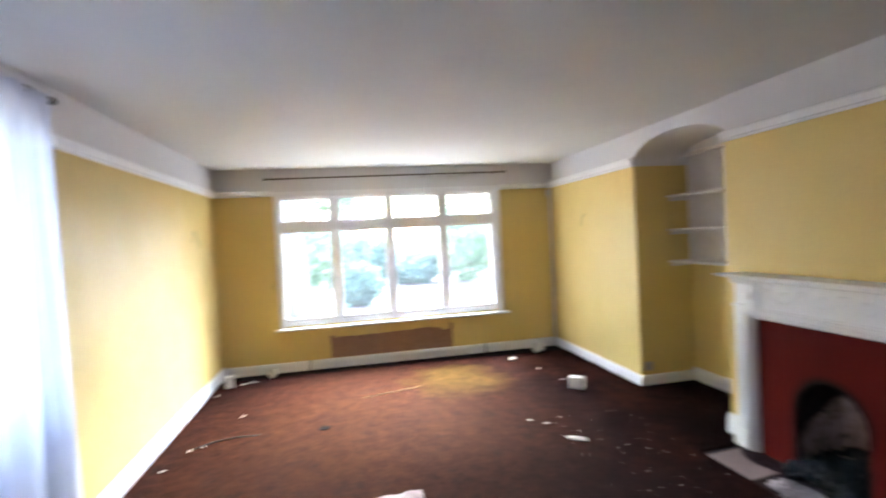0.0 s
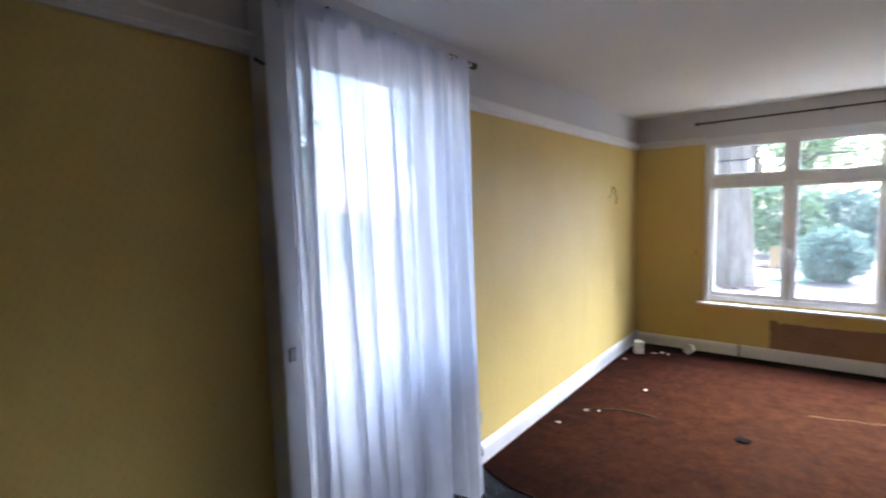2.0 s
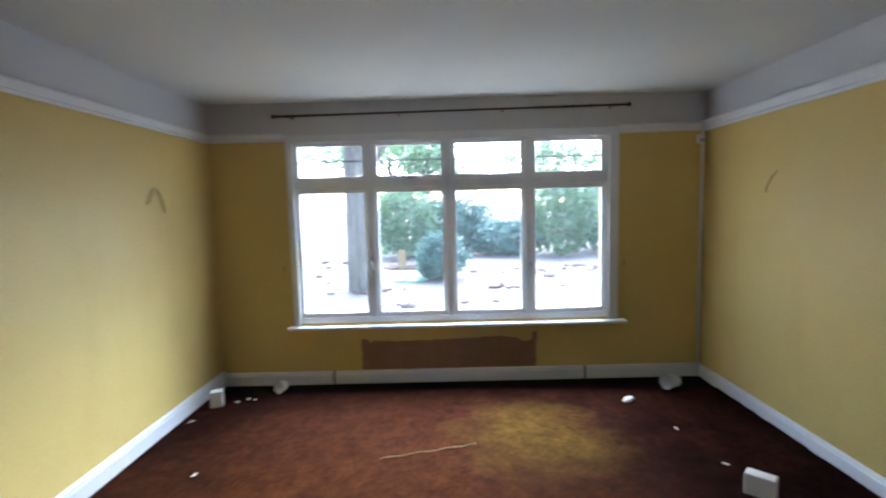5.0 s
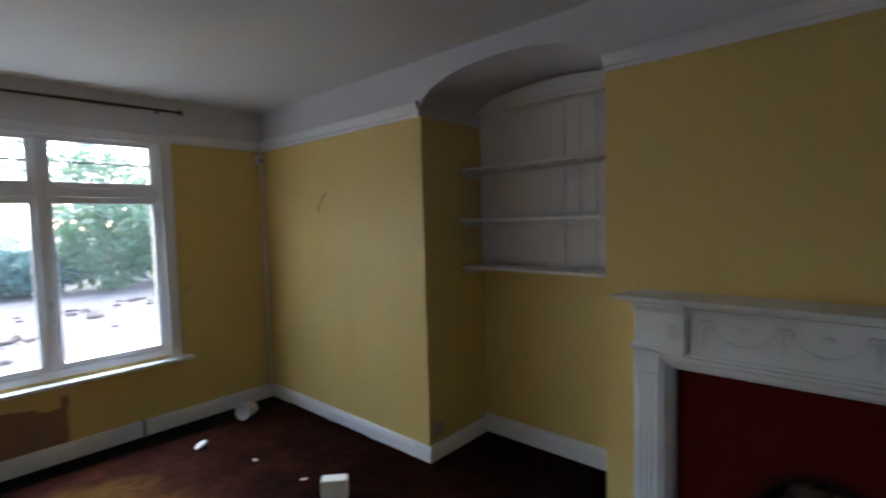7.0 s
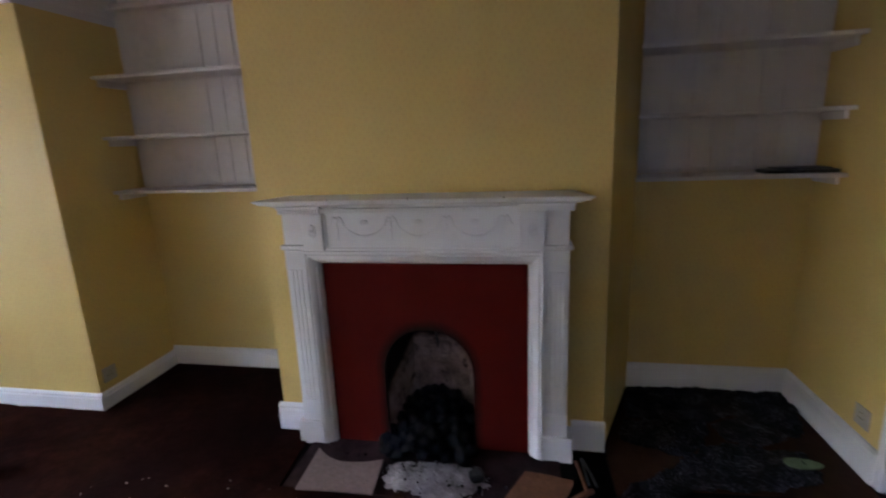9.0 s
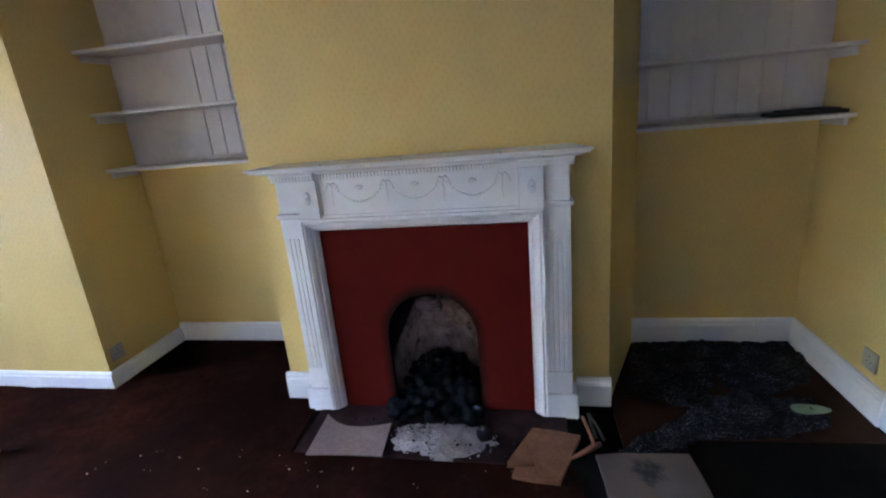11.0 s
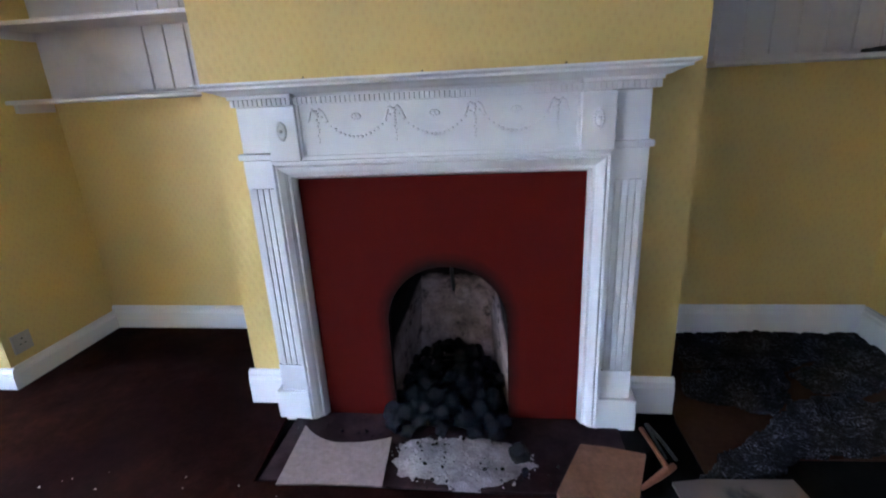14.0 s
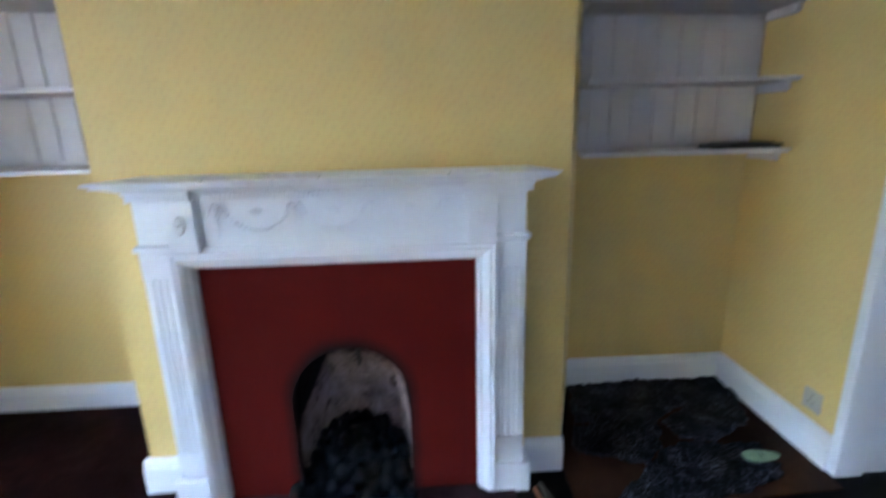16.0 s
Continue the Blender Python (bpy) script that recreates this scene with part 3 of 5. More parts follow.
# ---- garden door ----
def make_door():
    dr = tagged(new("door_1"), "white half-glazed garden door behind the net curtain", "door", "", "structure")
    x0, x1 = -0.12, -0.07
    part("door_leaf", B((x0, x1, DY0 + 0.03, 1.455, 0.02, DZ1 - 0.03), (x0, x1, 2.36, DY1 - 0.03, 0.02, DZ1 - 0.03), (x0, x1, 1.455, 2.36, 2.185, DZ1 - 0.03),
                        (x0, x1, 1.455, 2.36, 0.02, 0.84), bevel=0.004), WHITE, dr)
    part("panel", B((x1, x1 + 0.008, 1.52, 2.25, 0.15, 0.72), bevel=0.003), WHITE, dr)
    part("glazing_bar", B((x0 + 0.005, x1 - 0.002, 1.505, 1.525, 0.84, 2.185)), WHITE, dr)
    part("glazing_bar", B((x0 + 0.006, x1 - 0.003, 1.455, 1.505, 1.47, 1.49)), WHITE, dr)
    part("weather_bead", B((x1, x1 + 0.025, 1.45, 2.365, 0.825, 0.85), bevel=0.004), WHITE, dr)
    pane = part("pane", B((x0 + 0.02, x0 + 0.026, 1.455, 2.36, 0.84, 2.185)), GLASS, dr)
    pane.visible_shadow = False
    part("door_frame", B((-0.2, 0.0, DY0, DY0 + 0.028, 0, DZ1), (-0.2, 0.0, DY1 - 0.028, DY1, 0, DZ1), (-0.2, 0.0, DY0 + 0.028, DY1 - 0.028, DZ1 - 0.028, DZ1)), WHITE, dr)
    # deep boxed architraves that stand proud of the wall
    for y0, y1, d, bead in ((1.205, 1.30, 0.088, 1.205), (2.37, 2.44, 0.05, 2.415)):
        bm = B((0.0, d, y0, y1, 0, 2.335), bevel=0.006)
        box(bm, d - 0.004, d + 0.010, bead, bead + 0.025, 0, 2.335, 0.004)
        part("architrave", bm, WHITE, dr)
    part("reveal", B((0.0, 0.02, 1.30, 1.362, 0, 2.335), bevel=0.003), WHITE, dr)
    part("architrave", B((0.0, 0.022, 1.362, 2.37, 2.255, 2.335), bevel=0.005), WHITE, dr)
    bm = B((0.088, 0.102, 1.235, 1.26, 1.04, 1.09), bevel=0.003)
    part("latch_keep", bm, STEEL, dr, "dull metal latch keep")
    part("threshold", B((-0.28, 0.0, DY0, DY1, 0.0, 0.02)), HARDBOARD, dr)


make_door()
curtain_rod("curtain_rod", "white metal curtain rod above the garden door", (0.12, 1.225, 2.325), (0.12, 2.41, 2.325), (1, 0, 0), [0.1, 0.13, 0.16, 0.2, 0.27, 0.29, 0.5, 0.7, 0.84, 0.87, 0.9, 0.93, 0.96, 0.985], 0.008, WHITE)


def make_curtain():
    t = thing("net_curtain", "sheer white net curtain hanging in loose folds over the garden door", "curtain")
    ny, nz = 220, 34
    bm = bmesh.new()
    grid = []
    rnd = random.Random(4)
    ph = [rnd.uniform(0, 6.28) for _ in range(6)]
    for j in range(nz + 1):
        v = j / nz
        row = []
        for i in range(ny + 1):
            u = i / ny
            y = 1.24 + u * (1.09 + 0.02 * v)
            z = 2.325 - v * (2.325 - (0.03 + 0.05 * math.sin(u * 9 + 1) * (1 - u) + 0.04 * abs(math.sin(u * 17))))
            if u > 0.86:
                z -= 0.035 * v * min(1, (u - 0.86) / 0.05)
            amp = 0.024 + 0.026 * v
            w = math.copysign(abs(math.sin(u * 58 + ph[0] + 1.6 * math.sin(v * 2 + u * 7))) ** 0.7, math.sin(u * 58 + ph[0] + 1.6 * math.sin(v * 2 + u * 7))) * 0.6 + math.sin(u * 27 + ph[1] + 1.5 * v) * 0.6 + math.sin(u * 110 + ph[2] + 2 * math.sin(u * 11)) * 0.55 * (1 - 0.5 * v)
            x = 0.135 + amp * w + 0.03 * v * v
            y += 0.010 * math.sin(u * 33 + ph[3]) * v - 0.05 * v * (u > 0.93) * (u - 0.93) * 4
            row.append(bm.verts.new((x, y, z)))
        grid.append(row)
    for a, b in zip(grid, grid[1:]):
        for i in range(ny):
            bm.faces.new((a[i], a[i + 1], b[i + 1], b[i]))
    part("cloth", bm, SHEER, t, smooth=True)
    bm = bmesh.new()
    a = [bm.verts.new((0.132 + 0.012 * math.sin(i * 0.9), 1.24 + 1.09 * i / 60, 2.27)) for i in range(61)]
    b = [bm.verts.new((0.134 + 0.012 * math.sin(i * 0.9), 1.24 + 1.09 * i / 60, 2.335)) for i in range(61)]
    for i in range(60):
        bm.faces.new((a[i], a[i + 1], b[i + 1], b[i]))
    part("heading_tape", bm, GATHERED, t, "gathered white heading tape", smooth=True)


make_curtain()


# ---- fitted alcove shelves ----
def make_shelves(name, label, y0, y1, heights, slats, top, splay=0.0):
    t = thing(name, label, "alcove shelves", "alcove shelves")
    part("back_board", B((XA - 0.012, XA - 0.001, y0, y1, heights[0], top)), SHELFWHITE, t)
    for s in slats:
        part("slat", B((XA - 0.021, XA - 0.0121, s - 0.0415, s + 0.0415, heights[0] + 0.02, top - 0.04), bevel=0.003), SHELFWHITE, t)
    part("top_bead", B((XA - (0.035 if splay else 0.086), XA - 0.0125, y0, y1, top - 0.03, top), bevel=0.006), SHELFWHITE, t)
    for k, z in enumerate(heights):
        bm = prism(bmesh.new(), [(4.585, y0 + splay), (4.585, y1), (XA - 0.0245, y1), (XA - 0.0245, y0)] if not splay else
                   [(4.565, y0), (4.565, y1 + splay), (XA - 0.0245, y1), (XA - 0.0245, y0)], z - 0.018, z)
        bmesh.ops.bevel(bm, geom=list(bm.edges), offset=0.003, segments=1, affect="EDGES")
        part("shelf", bm, SHELFWHITE, t)
        for yy in (y0, y1 - 0.02):
            if splay and yy != y0:
                continue
            part("batten", B((4.62, XA - 0.03, yy, yy + 0.02, z - 0.055, z - 0.0185), bevel=0.003), SHELFWHITE, t)


make_shelves("alcove_shelves", "grubby white fitted shelves with boarded back in the arched alcove", YB1 + 0.002, YP - 0.002, (1.21, 1.518, 1.845),
             [2.86, 2.96, 3.06, 3.16, 3.26, 3.36], 2.245)
make_shelves("alcove_shelves", "grubby white fitted shelves beside the chimney breast", YS + 0.002, 0.93, (1.215, 1.50, 1.80), [0.25 + 0.1 * k for k in range(7)], 2.2, 0.06)
bm = bmesh.new()
arc = [(2.72 + 1.04 * (0.5 - 0.5 * math.cos(math.pi * i / 20)), 2.246 + 0.082 * abs(math.sin(math.pi * i / 20)) ** 0.9) for i in range(21)]
prism_x(bm, arc, XA - 0.085, XA - 0.07)
struct("trim_lunette", bm, FRIEZE, "white plaster above the alcove shelves", "wall")
bm = B((4.60, 4.72, 0.125, 0.42, 1.2155, 1.232), bevel=0.003)
box(bm, 4.63, 4.74, 0.14, 0.36, 1.2325, 1.238)
tagged(part("broken_shelf_board", bm, BLACK), "black broken strip lying on the alcove shelf", "board")


# ---- fireplace ----
def make_mantelpiece():
    t = thing("mantelpiece", "white painted classical mantelpiece with swags and fluted pilasters", "mantelpiece", at=(0, 0, 0))
    # pilasters, plinths and caps
    for s in (0, 1):
        def Y(a, b):
            return (a, b) if s == 0 else (3.875 - b, 3.875 - a)
        y0, y1 = Y(2.455, 2.56)
        p = part("pilaster", B((4.122, XB, y0, y1, 0.125, 0.975), (4.1135, 4.122, y0 + 0.002, y1 - 0.002, 0.127, 0.234), (4.1135, 4.122, y0 + 0.002, y1 - 0.002, 0.885, 0.974)), WHITE, t)
        for k in range(4):
            c = y0 + 0.022 + (y1 - y0 - 0.044) * k / 3
            part("reed", B((4.1135, 4.122, c - 0.0088, c + 0.0088, 0.235, 0.884), bevel=0.002), WHITE, p)
        a, b = Y(2.45, 2.585)
        part("plinth", B((4.104, XB, a, b, 0.0, 0.124), bevel=0.006), WHITE, t)
        a, b = Y(2.455, 2.572)
        part("cap", B((4.108, XB, a, b, 0.976, 0.996), bevel=0.005), WHITE, t)
        a, b = Y(2.46, 2.557)
        part("block", B((4.12, XB, a, b, 0.997, 1.137), bevel=0.003), WHITE, t)
        a, b = Y(2.362, 2.459)
        blk = part("block", B((4.104, XB, a, b, 0.9712, 1.137), bevel=0.003), WHITE, t)
        c = (a + b) / 2
        bm = blob(bmesh.new(), (4.104, c, 1.062), 1.0, 2, (0.008, 0.016, 0.030))
        for k in range(16):
            th = 2 * math.pi * k / 16
            blob(bm, (4.099, c + 0.0125 * math.cos(th), 1.062 + 0.0245 * math.sin(th)), 0.005, 1, (0.8, 1, 1))
        blob(bm, (4.092, c, 1.062), 0.007, 1)
        part("patera", bm, ORNAMENT, blk, smooth=True)
    # recessed frieze panel with swags
    fr = part("frieze_panel", B((4.122, XB, 1.514, 2.361, 0.9712, 1.137)), WHITE, t)
    part("frieze_bead", B((4.112, 4.122, 1.514, 2.361, 0.9715, 0.984), (4.112, 4.122, 1.515, 1.522, 0.987, 1.136), (4.112, 4.122, 2.353, 2.360, 0.987, 1.136)), WHITE, fr)
    drops = [2.298, 2.057, 1.817, 1.577]
    rnd = random.Random(8)
    for y in drops:
        bm = bmesh.new()
        for k in range(9):
            blob(bm, (4.117, y + rnd.uniform(-0.003, 0.003), 1.10 - 0.0095 * k), 0.0050 - 0.0002 * k, 1, (0.8, 1, 1.1))
        for sgn in (-1, 1):
            tube(bm, [(4.12, y, 1.108), (4.112, y + sgn * 0.012, 1.122), (4.115, y + sgn * 0.020, 1.113), (4.12, y + sgn * 0.026, 1.096), (4.12, y + sgn * 0.033, 1.084)], [0.004, 0.0045, 0.004, 0.0035, 0.002], 6)
        blob(bm, (4.117, y, 1.112), 0.008, 1)
        part("ribbon_drop", bm, ORNAMENT, fr, smooth=True)
    for a, b in zip(drops, drops[1:]):
        bm = bmesh.new()
        for k in range(17):
            f = k / 16
            y = a - 0.014 + (b - a + 0.028) * f
            z = 1.098 - 0.062 * (1 - (2 * f - 1) ** 2)
            blob(bm, (4.1175, y, z), 0.0036 + 0.0024 * (1 - abs(2 * f - 1)) + rnd.uniform(-0.001, 0.001), 1, (0.75, 1.15, 1))
        part("swag", bm, ORNAMENT, fr, smooth=True)
        bm = blob(bmesh.new(), (4.1215, (a + b) / 2, 1.097), 1.0, 2, (0.004, 0.018, 0.011))
        for k in range(10):
            th = 2 * math.pi * k / 10
            blob(bm, (4.1175, (a + b) / 2 + 0.013 * math.cos(th), 1.097 + 0.0078 * math.sin(th)), 0.0035, 1)
        blob(bm, (4.117, (a + b) / 2, 1.097), 0.0045, 1)
        part("rosette", bm, ORNAMENT, fr, smooth=True)
    # bolection frame round the panel
    prof = [(0, 0.0), (0.052, 0.0), (0.052, 0.008), (0.046, 0.014), (0.05, 0.02), (0.04, 0.036), (0.03, 0.044), (0.03, 0.052), (0.012, 0.06), (0.0, 0.064)]
    for which in range(3):
        bm = bmesh.new()
        y0, y1, zt = 1.483, 2.400, 0.907
        rings = []
        for e in (0, 1):
            ring = []
            for d, o in prof:
                o = 0.064 - o
                x = 4.152 - d
                if which == 0:
                    ring.append(bm.verts.new((x, y1 + o, 0.0 if e == 0 else zt + o)))
                elif which == 1:
                    ring.append(bm.verts.new((x, y0 - o, 0.0 if e == 0 else zt + o)))
                else:
                    ring.append(bm.verts.new((x, (y0 - o) if e == 0 else (y1 + o), zt + o)))
            rings.append(ring)
        k = len(prof)
        for i in range(k):
            j = (i + 1) % k
            bm.faces.new((rings[0][i], rings[0][j], rings[1][j], rings[1][i]))
        bm.faces.new(rings[0])
        bm.faces.new(rings[1][::-1])
        part("moulding", bm, WHITE, t)
    # cornice and shelf
    cp = [(0, 0), (0.095, 0.0), (0.105, 0.008), (0.125, 0.011), (0.15, 0.020), (0.175, 0.026), (0.19, 0.027), (0.19, 0.034), (0.2, 0.036), (0.21, 0.040), (0.21, 0.046), (0, 0.046)]
    bm = bmesh.new()
    rings = []
    for e in (0, 1):
        rings.append([bm.verts.new((XB - a, (1.302 - max(0, a - 0.09) * 0.5) if e == 0 else (2.557 + max(0, a - 0.09) * 0.5), 1.161 + b)) for a, b in cp])
    k = len(cp)
    for i in range(k):
        j = (i + 1) % k
        bm.faces.new((rings[0][i], rings[0][j], rings[1][j], rings[1][i]))
    bm.faces.new(rings[0])
    bm.faces.new(rings[1][::-1])
    part("mantel_shelf", bm, WHITE, t)
    part("dentil_band", B((4.117, XB, 1.304, 2.556, 1.1375, 1.1605)), WHITE, t)
    # the cornice breaks forward over the end blocks
    for y0, y1 in ((1.302, 1.514), (2.361, 2.558)):
        part("cornice_break", B((4.094, 4.1165, y0, y1, 1.1385, 1.1602), (4.080, 4.115, y0 - 0.002, y1 + 0.002, 1.1604, 1.172), bevel=0.002), WHITE, t)
    base = None
    n = 84
    for k in range(n):
        y = 1.312 + (2.548 - 1.312) * k / (n - 1)
        if base is None:
            base = part("dentil", B((-0.006, 0.0105, -0.0056, 0.0056, -0.0095, 0.0095)), WHITE, t)
            base.location = (4.1055 - 0.014 * (y > 2.36 or y < 1.515), y, 1.1495)
        else:
            o = new("dentil", base.data)
            o.parent = t
            o.location = (4.1055 - 0.014 * (y > 2.36 or y < 1.515), y, 1.1495)


make_mantelpiece()


def make_panel():
    """Red board with an arched hole for the grate."""
    t = thing("fire_surround_panel", "dark red painted surround panel with an arched sooty opening", "fireplace panel")
    y0, y1, zt, cy, hw, zs, top = 1.484, 2.399, 0.906, 1.933, 0.207, 0.39, 0.60
    n = 20
    arc = [(cy - hw * math.cos(math.pi * i / n), zs + (top - zs) * math.sin(math.pi * i / n)) for i in range(n + 1)]
    inner = [(cy - hw, 0.0)] + arc + [(cy + hw, 0.0)]
    outer = [(y0, 0.0), (y0, zs)] + [(y0 + (y1 - y0) * i / (n - 2), zt) for i in range(n - 1)] + [(y1, zs), (y1, 0.0)]
    outer = outer[:len(inner)]
    bm = bmesh.new()
    layers = []
    for x in (4.145, 4.175):
        layers.append(([bm.verts.new((x, *p)) for p in inner], [bm.verts.new((x, *p)) for p in outer]))
    for i in range(len(inner) - 1):
        for a, b in layers:
            bm.faces.new((a[i], a[i + 1], b[i + 1], b[i]))
        (a, b), (c, d) = layers
        bm.faces.new((a[i], a[i + 1], c[i + 1], c[i]))
        bm.faces.new((b[i], b[i + 1], d[i + 1], d[i]))
    part("red_board", bm, SOOTRED, t)
    # fire clay back: splayed cheeks and a back that leans forward at the top
    bm = bmesh.new()
    v = lambda *c: bm.verts.new(c)
    f0, f1 = [v(4.176, cy + 0.215, z) for z in (0, 0.3, 0.64)], [v(4.176, cy - 0.215, z) for z in (0, 0.3, 0.64)]
    b0, b1 = [v(x, cy + w, z) for x, w, z in ((4.46, 0.165, 0), (4.44, 0.14, 0.3), (4.31, 0.105, 0.6))], [v(x, cy - w, z) for x, w, z in ((4.46, 0.165, 0), (4.44, 0.14, 0.3), (4.31, 0.105, 0.6))]
    for a, b in ((f0, b0), (b0, b1), (b1, f1)):
        for i in range(2):
            bm.faces.new((a[i], a[i + 1], b[i + 1], b[i]))
    bm.faces.new((f0[2], b0[2], b1[2], f1[2]))
    part("fire_back", bm, FIRECLAY, t, "pale sooty fire-clay back")
    bm = tube(bmesh.new(), [(4.40, 1.893, 0.425), (4.352, 1.893, 0.410), (4.343, 1.893, 0.407)], [0.034, 0.032, 0.025], 16)
    part("damper_knob", bm, CLAYKNOB, t, "round sooty damper boss", smooth=True)
    part("damper_slot", tube(bmesh.new(), [(4.385, 1.93, 0.415), (4.352, 1.931, 0.49), (4.322, 1.93, 0.56)], 0.007, 6), BLACK, t)
    bm = B((4.17, 4.55, cy - 0.4, cy + 0.4, -0.004, 0.003))
    part("grate_floor", bm, DARKFLOOR, t)


def make_soot_red():
    m = Mat("dark_red_paint_sooted_at_the_opening", 0.6)
    d = m.noise(4, 6, 0.7)
    base = m.mix(m.ramp(d, (0.4, grey(0)), (0.8, grey(0.5))), (0.094, 0.0084, 0.0066), (0.066, 0.0062, 0.0052))
    sep = m.n.new("ShaderNodeSeparateXYZ")
    m.l.new(m.co, sep.inputs[0])

    def calc(op, a, b):
        nd = m.n.new("ShaderNodeMath")
        nd.operation = op
        for sock, v in zip(nd.inputs, (a, b)):
            if hasattr(v, "links"):
                m.l.new(v, sock)
            else:
                sock.default_value = v
        return nd.outputs[0]

    # smoke stain that follows the arch's rim, widest at its crown
    dy = calc("SUBTRACT", sep.outputs["Y"], 1.933)
    dz = calc("MAXIMUM", calc("SUBTRACT", sep.outputs["Z"], 0.385), 0.0)
    rim = calc("SQRT", calc("ADD", calc("MULTIPLY", dy, dy), calc("MULTIPLY", dz, dz)), 0.0)
    rim = calc("SUBTRACT", rim, calc("MULTIPLY", dz, 0.07))
    rim = calc("ADD", rim, calc("MULTIPLY", calc("SUBTRACT", m.noise(14, 4), 0.5), 0.02))
    soot = m.ramp(rim, (0.203, grey(0.985)), (0.218, grey(0.72)), (0.25, grey(0.0)))
    m.color(m.mix(soot, base, (0.012, 0.008, 0.008)))
    m.bump(m.noise(80, 3), 0.15, 0.0015)
    m.b.inputs["Specular IOR Level"].default_value = 0.03
    return m.m


def make_fireclay():
    m = Mat("sooty_fire_clay", 0.9)
    c = m.ramp(m.noise(7, 6, 0.75), (0.3, (0.13, 0.095, 0.09)), (0.48, (0.35, 0.255, 0.235)), (0.7, (0.56, 0.43, 0.39)))
    blotch = m.ramp(m.noise(17, 4, 0.6), (0.56, grey(0.0)), (0.68, grey(0.8)))
    c = m.mix(blotch, c, (0.03, 0.026, 0.028))
    streak = m.ramp(m.noise(14, 4, 0.6, (1, 1, 0.16)), (0.45, grey(0.0)), (0.75, grey(0.6)))
    c = m.mix(streak, c, (0.055, 0.045, 0.052))
    # soot and painted recess shade creep in from the mouth, further higher up
    sep = m.n.new("ShaderNodeSeparateXYZ")
    m.l.new(m.co, sep.inputs[0])
    up = m.n.new("ShaderNodeMath")
    up.operation = "MULTIPLY_ADD"
    m.l.new(sep.outputs["Z"], up.inputs[0])
    up.inputs[1].default_value = -0.72
    m.l.new(sep.outputs["X"], up.inputs[2])
    rim = m.n.new("ShaderNodeMath")
    rim.operation = "MULTIPLY_ADD"
    m.l.new(m.noise(12, 4), rim.inputs[0])
    rim.inputs[1].default_value = 0.08
    m.l.new(up.outputs[0], rim.inputs[2])
    sub = m.n.new("ShaderNodeMath")
    sub.operation = "SUBTRACT"
    m.l.new(rim.outputs[0], sub.inputs[0])
    sub.inputs[1].default_value = 3.8
    m.color(m.mix(m.ramp(sub.outputs[0], (0.235, grey(0.97)), (0.275, grey(0.0))), c, (0.004, 0.0035, 0.004)))
    m.b.inputs["Specular IOR Level"].default_value = 0.05
    m.bump(m.noise(30, 5), 0.6, 0.006)
    return m.m


SOOTRED, FIRECLAY = make_soot_red(), make_fireclay()
make_panel()

bm = B((3.80, 4.175, 1.345, 2.52, 0.0, 0.010), bevel=0.003)
struct("hearth", bm, HEARTH, "dusty maroon tiled hearth slab", "hearth")


def heap_height(x, y):
    a = max(0.0, 1 - abs(y - 1.945) / 0.23)
    f = min(1.0, max(0.0, (x - 4.02) / 0.32))
    return 0.16 * f * a ** 0.5 * (1 if x < 4.40 else 0.9)


